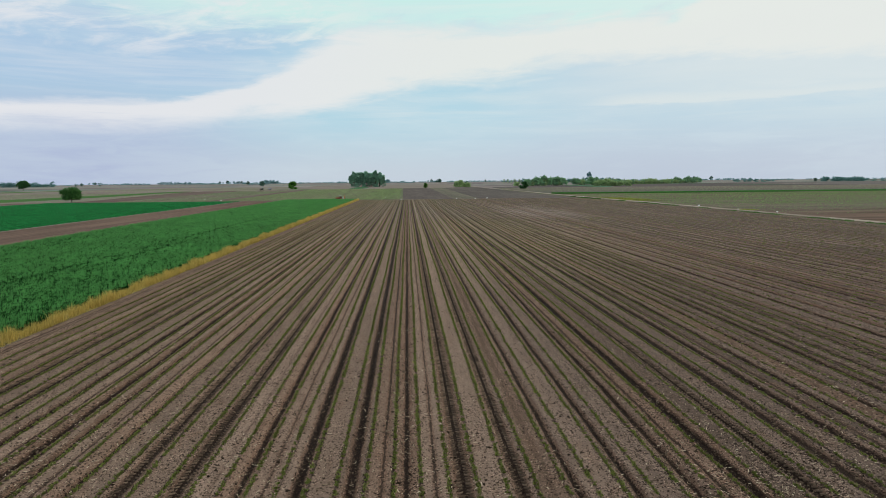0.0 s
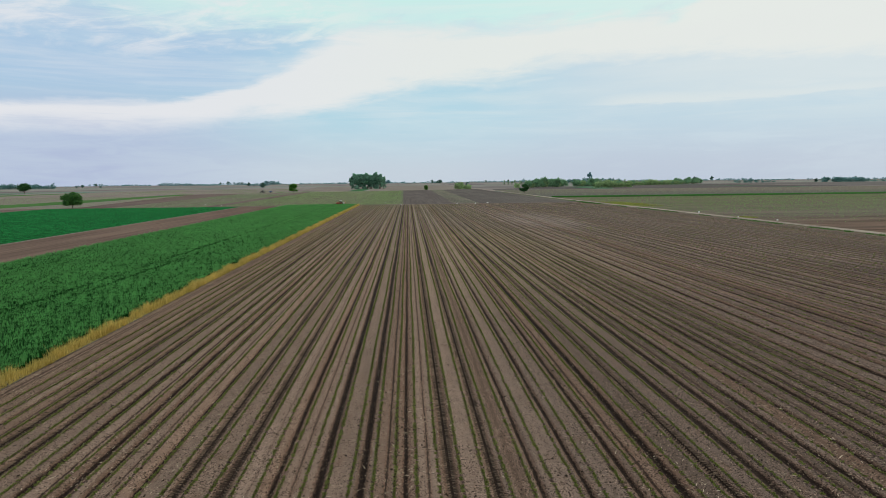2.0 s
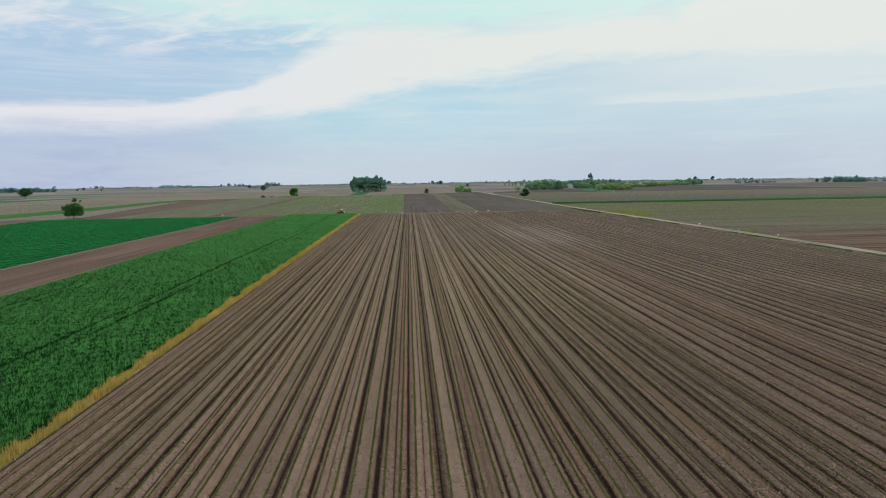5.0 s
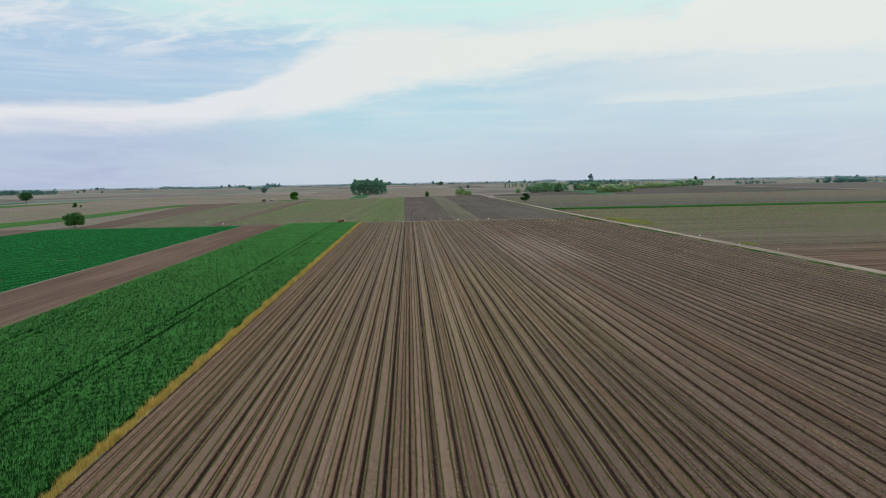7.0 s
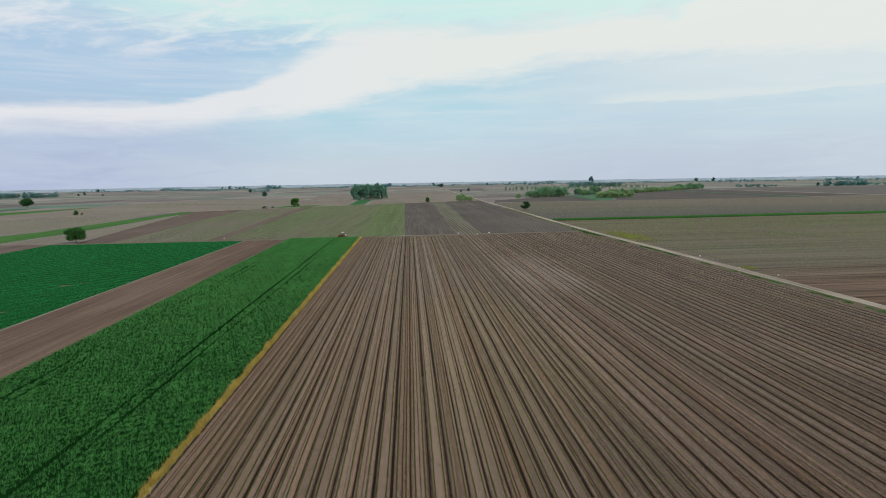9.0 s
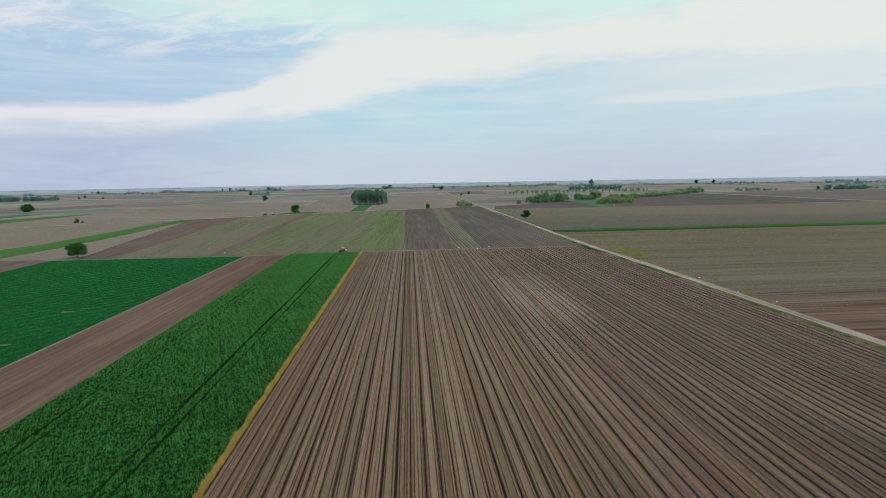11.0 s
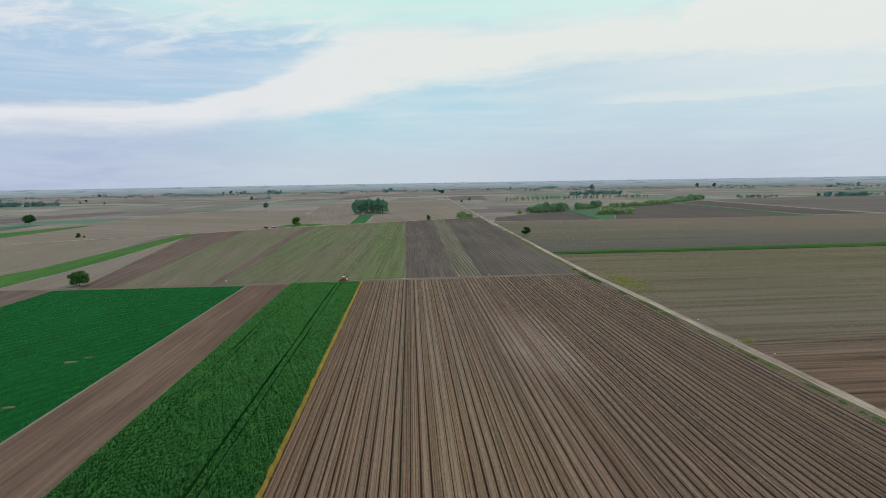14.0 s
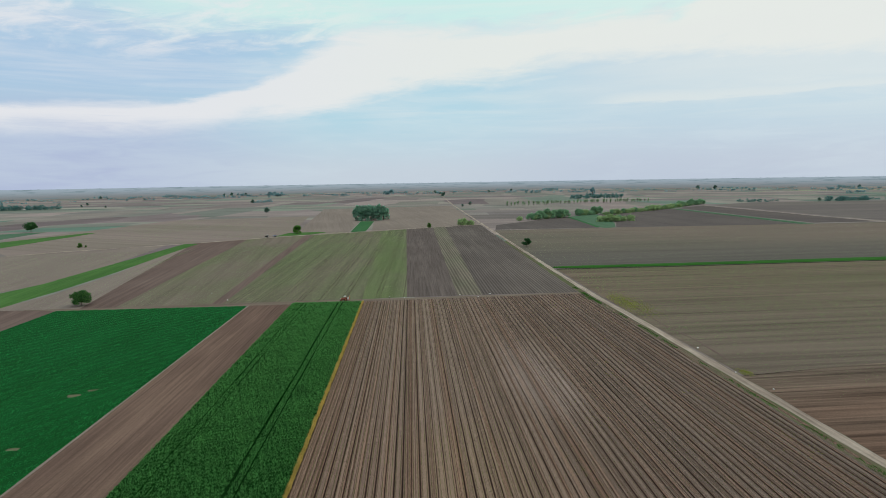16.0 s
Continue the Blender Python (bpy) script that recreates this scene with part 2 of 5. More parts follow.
    # furrows: damp soil and the shade inside them, both put into the colour
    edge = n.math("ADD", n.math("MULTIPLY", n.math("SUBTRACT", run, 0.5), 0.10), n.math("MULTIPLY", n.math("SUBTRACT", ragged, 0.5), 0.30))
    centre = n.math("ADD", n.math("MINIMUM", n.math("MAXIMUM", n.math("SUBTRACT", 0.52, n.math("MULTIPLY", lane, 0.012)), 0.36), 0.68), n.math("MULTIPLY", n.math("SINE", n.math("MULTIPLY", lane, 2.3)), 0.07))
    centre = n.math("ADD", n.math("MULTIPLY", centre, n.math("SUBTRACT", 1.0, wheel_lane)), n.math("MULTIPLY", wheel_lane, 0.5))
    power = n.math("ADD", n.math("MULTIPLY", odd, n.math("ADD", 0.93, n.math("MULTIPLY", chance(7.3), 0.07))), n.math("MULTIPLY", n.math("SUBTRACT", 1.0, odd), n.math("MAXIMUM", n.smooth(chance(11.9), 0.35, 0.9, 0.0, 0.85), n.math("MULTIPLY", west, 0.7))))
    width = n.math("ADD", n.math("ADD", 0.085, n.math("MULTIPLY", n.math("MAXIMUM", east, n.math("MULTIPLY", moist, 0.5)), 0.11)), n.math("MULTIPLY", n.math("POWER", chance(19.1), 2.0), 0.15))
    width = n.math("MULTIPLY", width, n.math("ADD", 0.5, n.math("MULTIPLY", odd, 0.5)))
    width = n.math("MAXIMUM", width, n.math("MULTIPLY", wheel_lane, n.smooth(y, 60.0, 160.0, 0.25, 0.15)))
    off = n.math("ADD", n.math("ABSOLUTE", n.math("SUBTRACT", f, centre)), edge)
    wet_shade = n.math("MULTIPLY", n.smooth(off, n.math("MULTIPLY", width, 1.12), n.math("MULTIPLY", width, 0.45)), power)
    wet_shade = n.math("MULTIPLY", wet_shade, n.smooth(run, 0.2, 0.45, 0.90, 1.0))
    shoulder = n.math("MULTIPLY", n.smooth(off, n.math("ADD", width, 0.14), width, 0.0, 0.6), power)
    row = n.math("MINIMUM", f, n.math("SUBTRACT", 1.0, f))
    # plant rows drawn dark: the shade beside the seedlings, as colour
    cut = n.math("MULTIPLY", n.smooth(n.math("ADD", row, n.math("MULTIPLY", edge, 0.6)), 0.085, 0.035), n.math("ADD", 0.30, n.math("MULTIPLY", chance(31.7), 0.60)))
    wet_shade = n.math("MAXIMUM", wet_shade, cut)
    wet_shade = n.math("MULTIPLY", wet_shade, n.ramp(clod, [(0.40, 1.0), (0.68, 0.92)]))
    wet_shade = n.math("MULTIPLY", wet_shade, n.math("SUBTRACT", 1.0, n.math("MULTIPLY", pale, 0.45)))
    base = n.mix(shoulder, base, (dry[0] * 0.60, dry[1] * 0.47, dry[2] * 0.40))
    base = n.mix(1.0, base, n.ramp(lump, [(0.3, 0.86), (0.7, 1.12)]), "MULTIPLY")
    base = n.mix(1.0, base, n.ramp(run, [(0.25, 0.88), (0.75, 1.10)]), "MULTIPLY")
    base = n.mix(1.0, base, n.ramp(clod, [(0.28, 0.80), (0.5, 1.0), (0.72, 1.16)]), "MULTIPLY")
    # holes, their shade drawn as dark specks in the colour, and pale crumbs
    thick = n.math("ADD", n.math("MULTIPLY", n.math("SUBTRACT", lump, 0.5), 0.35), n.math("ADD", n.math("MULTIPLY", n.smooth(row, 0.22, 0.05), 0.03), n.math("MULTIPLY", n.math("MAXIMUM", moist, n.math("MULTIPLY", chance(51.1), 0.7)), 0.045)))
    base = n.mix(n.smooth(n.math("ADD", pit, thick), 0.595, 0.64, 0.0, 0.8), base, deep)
    crumb = n.noise(v, 24.0, 2.0, 0.5)
    base = n.mix(n.smooth(n.math("ADD", crumb, n.math("MULTIPLY", n.math("SUBTRACT", lump, 0.5), 0.2)), 0.62, 0.66, 0.0, 0.85), base, (dry[0] * 1.9, dry[1] * 1.9, dry[2] * 1.85))
    base = n.mix(n.math("MULTIPLY", wet_shade, 0.985), base, deep)
    base = n.mix(1.0, base, n.ramp(grain, [(0.3, 0.66), (0.7, 1.32)]), "MULTIPLY")
    height = n.math("ADD", clod, n.math("ADD", n.math("MULTIPLY", grain, 0.35), n.math("MULTIPLY", pit, -0.4)))
    finish(n, base, n.smooth(wet_shade, 0, 1, 0.95, 0.75), height, 0.7, 0.06, 0.0, 0.04)
    return m


def land(name, first, second, streak=0.5, turn=0.0, lines=0.0, green=None, patch=0.012, amount=0.5, bump=0.5, ridge=0.0, fade=None):
    """Field surface: patchy, with drilling streaks along one direction and, if lines, darker wheel lines that many metres apart."""
    m, n = material(name)
    v = place(n)
    r = n.stretch(v, (1, 1, 1), turn)
    wide = n.noise(n.stretch(r, (1.0, 0.5, 1)), patch, 4.0, 0.6)
    run = n.noise(n.stretch(r, (1.0, 0.02, 1)), streak, 4.0, 0.65)
    slow = n.noise(n.stretch(r, (1.0, 0.04, 1)), streak * 0.14, 3.0, 0.5)
    clod = n.noise(v, 2.2, 6.0, 0.7)
    colour = n.mix(n.smooth(n.math("ADD", n.math("MULTIPLY", wide, 0.6), n.math("MULTIPLY", slow, 0.4)), 0.40, 0.60), first, second)
    if green:
        colour = n.mix(n.smooth(n.math("ADD", n.math("MULTIPLY", slow, 0.35), n.math("MULTIPLY", wide, 0.65)), 0.38, 0.68), colour, green)
    if fade:  # another soil towards one end of the field
        start, end, soil = fade
        far = n.add("ShaderNodeSeparateXYZ", ("Vector", v)).outputs[1]
        blend = n.smooth(n.math("ADD", far, n.math("MULTIPLY", n.math("SUBTRACT", n.math("ADD", wide, slow), 1.0), 60.0)), start, end)
        colour = n.mix(blend, soil, colour)
    colour = n.mix(1.0, colour, n.ramp(run, [(0.25, 1.0 - 0.5 * amount), (0.5, 1.0), (0.75, 1.0 + 0.4 * amount)]), "MULTIPLY")
    colour = n.mix(1.0, colour, n.ramp(clod, [(0.25, 0.8), (0.75, 1.18)]), "MULTIPLY")
    if ridge:
        x = n.add("ShaderNodeSeparateXYZ", ("Vector", r)).outputs[0]
        w = n.math("SINE", n.math("MULTIPLY", n.math("ADD", x, n.math("MULTIPLY", run, 0.25)), 6.2832 / ridge))
        colour = n.mix(1.0, colour, n.smooth(w, -0.6, 0.8, 0.74, 1.13), "MULTIPLY")
    if lines:
        x = n.add("ShaderNodeSeparateXYZ", ("Vector", r)).outputs[0]
        f = n.math("FRACT", n.math("DIVIDE", n.math("ADD", x, n.math("MULTIPLY", wide, 2.0)), lines))
        one = n.smooth(n.math("ABSOLUTE", n.math("SUBTRACT", f, 0.5 - 0.9 / lines)), 0.35 / lines, 0.12 / lines)
        two = n.smooth(n.math("ABSOLUTE", n.math("SUBTRACT", f, 0.5 + 0.9 / lines)), 0.35 / lines, 0.12 / lines)
        mark = n.math("MULTIPLY", n.math("MAXIMUM", one, two), n.smooth(slow, 0.25, 0.5, 0.35, 1.0))
        colour = n.mix(n.math("MULTIPLY", mark, 0.7), colour, (0.07, 0.055, 0.04))
    finish(n, colour, 0.95, n.math("ADD", clod, run), bump, 0.08)
    return m


def leafy(name, dark, light, rough=0.6, through=0.25, gloss=0.08):
    """Leaves and blades: every blade or leaf has its own tone."""
    m, n = material(name)
    g = n.add("ShaderNodeNewGeometry")
    tone = g.outputs["Random Per Island"]
    wide = n.noise(place(n), 0.25, 3.0, 0.6)
    c = n.mix(tone, dark, light)
    c = n.mix(1.0, c, n.ramp(wide, [(0.3, 0.8), (0.7, 1.2)]), "MULTIPLY")
    p = n.add("ShaderNodeBsdfPrincipled", ("Base Color", c), ("Roughness", rough), ("Specular IOR Level", gloss))
    t = n.add("ShaderNodeBsdfTranslucent", ("Color", c))
    s = n.add("ShaderNodeMixShader", ("Fac", through), (1, p.outputs[0]), (2, t.outputs[0]))
    n.add("ShaderNodeOutputMaterial", ("Surface", s.outputs[0]))
    return m


def plain(name, colour, rough=0.5, metal=0.0, dirt=0.25, scale=6.0, spec=0.4):
    m, n = material(name)
    v = place(n)
    k = n.noise(v, scale, 5.0, 0.65)
    c = n.mix(n.math("MULTIPLY", n.smooth(k, 0.45, 0.75), dirt), colour, (0.16, 0.12, 0.09))
    finish(n, c, n.smooth(k, 0.2, 0.8, rough * 0.85, min(1.0, rough * 1.2)), k, 0.15, 0.01, metal, spec)
    return m


def patchwork(name):
    """The open plain: narrow fields of bare soil, stubble and young crops."""
    m, n = material(name)
    v = place(n)
    warp = n.noise(v, 0.0016, 2.0, 0.5)
    turned = n.stretch(v, (1, 1, 1), 4)

    def strips(scale, turn):
        t = n.tree.nodes.new("ShaderNodeTexVoronoi")
        t.distance, t.feature = "CHEBYCHEV", "F1"
        t.inputs["Randomness"].default_value, t.inputs["Scale"].default_value = 0.85, 1.0
        n.put(t.inputs["Vector"], n.stretch(turned, scale, turn))
        return n.add("ShaderNodeSeparateColor", ("Color", t.outputs["Color"])).outputs

    a = strips((1 / 95, 1 / 330, 0), 0)
    b = strips((1 / 420, 1 / 80, 0), 0)
    pick = n.smooth(warp, 0.49, 0.5)
    kind = n.math("ADD", n.math("MULTIPLY", a[0], n.math("SUBTRACT", 1.0, pick)), n.math("MULTIPLY", b[0], pick))
    tone = n.math("ADD", n.math("MULTIPLY", a[1], n.math("SUBTRACT", 1.0, pick)), n.math("MULTIPLY", b[1], pick))
    c = n.ramp(kind, [(0.0, (0.185, 0.160, 0.150)), (0.14, (0.262, 0.222, 0.205)), (0.27, (0.205, 0.205, 0.172)), (0.40, (0.160, 0.132, 0.134)), (0.52, (0.248, 0.218, 0.196)), (0.62, (0.155, 0.190, 0.150)), (0.70, (0.226, 0.190, 0.180)), (0.79, (0.100, 0.176, 0.132)), (0.86, (0.190, 0.170, 0.160)), (0.93, (0.262, 0.255, 0.215)), (1.0, (0.172, 0.150, 0.150))])
    c = n.mix(1.0, c, n.ramp(tone, [(0.0, 0.88), (1.0, 1.16)]), "MULTIPLY")
    c = n.mix(1.0, c, (1.04, 0.985, 0.99), "MULTIPLY")
    wide = n.noise(v, 0.01, 4.0, 0.6)
    clod = n.noise(v, 1.2, 6.0, 0.7)
    drill = n.noise(n.stretch(turned, (0.004, 0.06, 1)), 1.0, 4.0, 0.6)
    c = n.mix(1.0, c, n.ramp(wide, [(0.3, 0.84), (0.7, 1.16)]), "MULTIPLY")
    c = n.mix(1.0, c, n.ramp(drill, [(0.3, 0.86), (0.7, 1.14)]), "MULTIPLY")
    c = n.mix(1.0, c, n.ramp(clod, [(0.3, 0.85), (0.7, 1.15)]), "MULTIPLY")
    finish(n, c, 0.95, clod, 0.5, 0.1)
    return m


# third tone: near-black of damp furrow soil together with the furrow's shade
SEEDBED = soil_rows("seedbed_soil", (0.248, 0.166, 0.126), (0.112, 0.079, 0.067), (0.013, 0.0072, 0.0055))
PLAIN = patchwork("plain_of_fields")
TRACK = land("track_soil", (0.150, 0.115, 0.090), (0.19, 0.15, 0.118), 0.9, 90, patch=0.08)
DUST = land("pale_road_dust", (0.270, 0.212, 0.172), (0.390, 0.322, 0.264), 1.6, 0, patch=0.10, amount=0.9)
VERGE = land("verge_grass", (0.130, 0.100, 0.070), (0.15, 0.115, 0.084), 0.8, 0, 0.0, (0.075, 0.115, 0.038), patch=0.12)
HARROWED = land("harrowed_soil", (0.170, 0.110, 0.084), (0.132, 0.084, 0.066), 1.4, 0, patch=0.03, amount=0.8)
DARKSOIL = land("dark_soil", (0.104, 0.082, 0.074), (0.130, 0.103, 0.092), 1.2, 0, patch=0.02, amount=0.8)
RIDGED = land("ridged_soil", (0.110, 0.090, 0.081), (0.142, 0.117, 0.103), 0.5, 0, patch=0.02, amount=0.5, ridge=1.41)
MAROON = land("fresh_ploughed_soil", (0.132, 0.090, 0.077), (0.156, 0.110, 0.094), 0.5, -6, patch=0.02, amount=0.6)
SPROUT = land("sprouting_crop", (0.150, 0.131, 0.092), (0.130, 0.131, 0.078), 0.35, 1, 9.3, (0.124, 0.142, 0.074), patch=0.012, amount=0.6)
ROWCROP = land("row_crop", (0.170, 0.143, 0.112), (0.152, 0.132, 0.102), 0.4, -1, 0.0, (0.152, 0.144, 0.100), patch=0.03, amount=0.7, ridge=1.6)
SPROUTED = land("greener_sprouting_crop", (0.134, 0.136, 0.080), (0.120, 0.134, 0.070), 0.3, 1, 12.0, (0.118, 0.150, 0.064), patch=0.02, amount=0.8)
THIN = land("thinly_sprouted_soil", (0.170, 0.136, 0.108), (0.158, 0.140, 0.096), 0.3, -7, 0.0, (0.132, 0.136, 0.078), patch=0.012, amount=0.5)
MIDSOIL = land("brown_field_soil", (0.206, 0.164, 0.140), (0.236, 0.191, 0.161), 0.4, -8, patch=0.012, amount=0.3)
PALESOIL = land("pale_brown_soil", (0.240, 0.188, 0.164), (0.214, 0.176, 0.144), 0.12, -60, patch=0.010, amount=0.35)
OLIVE = land("olive_field", (0.170, 0.124, 0.094), (0.144, 0.110, 0.080), 0.30, 88, 0.0, (0.136, 0.112, 0.076), patch=0.006, amount=0.8, fade=(150.0, 290.0, (0.152, 0.119, 0.093)))
OLIVEGREY = land("grey_olive_field", (0.172, 0.134, 0.108), (0.152, 0.124, 0.101), 0.16, 88, 0.0, (0.138, 0.122, 0.092), patch=0.005, amount=0.4, fade=(350.0, 480.0, (0.112, 0.100, 0.086)))
FURROWED = land("furrowed_brown_soil", (0.150, 0.113, 0.087), (0.140, 0.102, 0.078), 0.6, 88, patch=0.02, amount=1.8, fade=(100.0, 150.0, (0.128, 0.080, 0.058)))
GRASS = land("bright_grass", (0.070, 0.155, 0.040), (0.054, 0.130, 0.032), 0.8, -7, patch=0.05, amount=0.5)
TEAL = land("deep_green_crop", (0.035, 0.120, 0.045), (0.045, 0.13, 0.05), 0.6, 0, patch=0.03, amount=0.5)
STRAWFIELD = land("pale_yellow_field", (0.40, 0.38, 0.22), (0.34, 0.34, 0.18), 0.05, 90, patch=0.01)
# near-black green: the shade between the wheat blades is in this colour
WHEAT_SHADE = land("wheat_gap_shade", (0.006, 0.032, 0.006), (0.004, 0.024, 0.004), 2.5, 0, patch=0.25, amount=0.9)
# dark green that carries the shade below and between the low crop's leaves
LOW_CROP_SHADE = land("low_crop_gap_shade", (0.007, 0.076, 0.018), (0.006, 0.064, 0.014), 0.8, 0, patch=0.06, amount=0.6)
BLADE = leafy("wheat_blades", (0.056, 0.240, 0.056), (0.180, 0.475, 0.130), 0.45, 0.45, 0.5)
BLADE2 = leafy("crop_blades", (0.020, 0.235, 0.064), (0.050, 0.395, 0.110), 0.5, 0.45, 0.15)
HAY = leafy("dry_grass_blades", (0.44, 0.32, 0.075), (0.80, 0.61, 0.20), 0.8, 0.5)
SEEDLING = leafy("seedling_leaves", (0.080, 0.098, 0.020), (0.235, 0.258, 0.070), 0.6)
STRAW = leafy("straw_bits", (0.26, 0.19, 0.12), (0.62, 0.50, 0.36), 0.85, 0.0)
CLOD = leafy("soil_clods", (0.014, 0.009, 0.006), (0.14, 0.095, 0.065), 0.95, 0.0)
LEAF = leafy("oak_leaves", (0.030, 0.115, 0.018), (0.145, 0.330, 0.052), 0.6, 0.45)
LEAF2 = leafy("poplar_leaves", (0.140, 0.290, 0.230), (0.430, 0.690, 0.500), 0.6, 0.6)
LEAF3 = leafy("willow_leaves", (0.250, 0.375, 0.175), (0.460, 0.585, 0.290), 0.6, 0.5)
# pale blue-green: haze over the distant trees is mixed into the leaf colour
LEAF4 = leafy("hazed_far_leaves", (0.180, 0.320, 0.340), (0.260, 0.420, 0.440), 0.7, 0.5)
BARK = plain("bark", (0.12, 0.095, 0.075), 0.9, 0, 0.4, 3.0)
TREAD = leafy("pressed_soil_ridges", (0.070, 0.047, 0.034), (0.220, 0.150, 0.106), 0.9, 0.0)
SACK = plain("white_plastic", (0.78, 0.78, 0.75), 0.5, 0, 0.25, 4.0)
RED = plain("red_paint", (0.42, 0.045, 0.022), 0.4, 0, 0.25, 3.0)
WHITE = plain("cream_paint", (0.72, 0.70, 0.64), 0.45, 0, 0.2, 3.0)
ORANGE = plain("orange_paint", (0.55, 0.16, 0.05), 0.45, 0, 0.3, 3.0)
RUBBER = plain("tyre_rubber", (0.022, 0.021, 0.020), 0.85, 0, 0.5, 5.0)
IRON = plain("dark_iron", (0.05, 0.048, 0.045), 0.55, 0.6, 0.4, 5.0)
BLUE = plain("blue_paint", (0.04, 0.09, 0.26), 0.45, 0, 0.3, 3.0)


def glass():
    m, n = material("cab_glass")
    p = n.add("ShaderNodeBsdfPrincipled", ("Base Color", (0.75, 0.82, 0.82)), ("Roughness", 0.03), ("Transmission Weight", 0.9), ("IOR", 1.3))
    n.add("ShaderNodeOutputMaterial", ("Surface", p.outputs[0]))
    return m


GLASS = glass()
WEED = leafy("weed_blades", (0.052, 0.128, 0.030), (0.125, 0.245, 0.060), 0.6, 0.4)
HAYBASE = land("dry_grass_thatch", (0.30, 0.23, 0.085), (0.38, 0.30, 0.11), 2.0, 0, patch=0.2, amount=0.6)
STRIPCROP = land("tall_strip_crop", (0.036, 0.125, 0.022), (0.028, 0.102, 0.018), 0.5, 88, patch=0.05, amount=0.5)
LEAF5 = leafy("wood_leaves", (0.090, 0.205, 0.195), (0.165, 0.320, 0.295), 0.7, 0.5)
# very dark soil tone that stands for shade at the crop strip's foot
STRIP_SHADE = land("strip_shade_soil", (0.022, 0.030, 0.014), (0.030, 0.036, 0.018), 0.5, 88, patch=0.05)
GRASSDULL = land("dull_grass", (0.072, 0.142, 0.085), (0.085, 0.148, 0.090), 0.5, 0, patch=0.05)
PURPLE = land("dark_purplish_soil", (0.102, 0.084, 0.080), (0.118, 0.098, 0.090), 0.3, 0, patch=0.02, amount=0.4)
LEAF6 = leafy("hedge_leaves", (0.140, 0.280, 0.170), (0.310, 0.510, 0.280), 0.6, 0.5)
WEED2 = leafy("pale_weeds", (0.230, 0.250, 0.054), (0.392, 0.419, 0.088), 0.7, 0.4)
LEAF7 = leafy("dark_tree_leaves", (0.022, 0.080, 0.030), (0.075, 0.185, 0.060), 0.6, 0.4)
LEAF8 = leafy("young_tree_leaves", (0.230, 0.340, 0.200), (0.400, 0.530, 0.320), 0.6, 0.6)
LEAF9 = leafy("far_tree_leaves", (0.070, 0.150, 0.120), (0.140, 0.250, 0.190), 0.6, 0.5)
FARSOIL = land("brown_plain_soil", (0.138, 0.115, 0.110), (0.160, 0.138, 0.122), 0.1, 88, patch=0.008, amount=0.4)
LEAF10 = leafy("lone_tree_leaves", (0.030, 0.105, 0.032), (0.115, 0.270, 0.065), 0.6, 0.45)
SPROUTS = leafy("thin_crop_leaves", (0.150, 0.280, 0.080), (0.240, 0.400, 0.120), 0.6, 0.5)
SPROUTS3 = leafy("weak_crop_leaves", (0.230, 0.290, 0.150), (0.320, 0.390, 0.210), 0.6, 0.5)
SPROUTS2 = leafy("pale_crop_leaves", (0.280, 0.370, 0.150), (0.400, 0.500, 0.225), 0.6, 0.5)

# ---- builders ----
rng = np.random.default_rng(4)


def mesh_of(name, verts, faces, mat=None, smooth=False):
    """A mesh from arrays: verts n x 3, faces m x k."""
    verts, faces = np.asarray(verts, np.float32), np.asarray(faces, np.int32)
    me = bpy.data.meshes.new(name)
    k = faces.shape[1]
    me.vertices.add(len(verts)), me.loops.add(faces.size), me.polygons.add(len(faces))
    me.vertices.foreach_set("co", verts.ravel())
    me.loops.foreach_set("vertex_index", faces.ravel())
    me.polygons.foreach_set("loop_start", np.arange(len(faces), dtype=np.int32) * k)
    me.update(calc_edges=True)
    if smooth:
        me.polygons.foreach_set("use_smooth", np.ones(len(faces), bool))
    if mat:
        me.materials.append(mat)
    return me


def grid_faces(nx, ny):
    i = np.arange((nx - 1) * (ny - 1))
    a = (i // (nx - 1)) * nx + i % (nx - 1)
    return np.stack([a, a + 1, a + nx + 1, a + nx], 1)


def part(name, bm, mat, parent, label=""):
    me = bpy.data.meshes.new(name)
    bm.to_mesh(me), bm.free()
    me.materials.append(mat)
    ob = new(name, me)
    ob.parent = parent
    return tagged(ob, label)


def ripple(x, y, size, seed=0.0):
    """Smooth cheap waves in place of noise, about -1 to 1."""
    s = 0
    for k, (a, b, p) in enumerate(((1.0, 0.31, 0.4), (-0.62, 1.13, 1.9), (0.27, -1.41, 4.1), (1.71, 0.83, 2.7), (-1.37, -0.45, 5.2))):
        s = s + np.sin((a * x + b * y) / size * 6.28 + p + seed * (k + 1.3))
    return s / 3.2


def sheet(name, pts, z, mat, label, category="field", group=""):
    """A field that lies flat on the plain."""
    bm = bmesh.new()
    f = bm.faces.new([bm.verts.new((x, y, z)) for x, y in pts])
    if f.normal.z < 0:
        f.normal_flip()
    f.normal_update()
    if f.normal.z < 0:
        f.normal_flip()
    bmesh.ops.triangulate(bm, faces=bm.faces[:])
    me = bpy.data.meshes.new(name)
    bm.to_mesh(me), bm.free()
    me.materials.append(mat)
    return tagged(new(name, me), label, category, group, "structure")


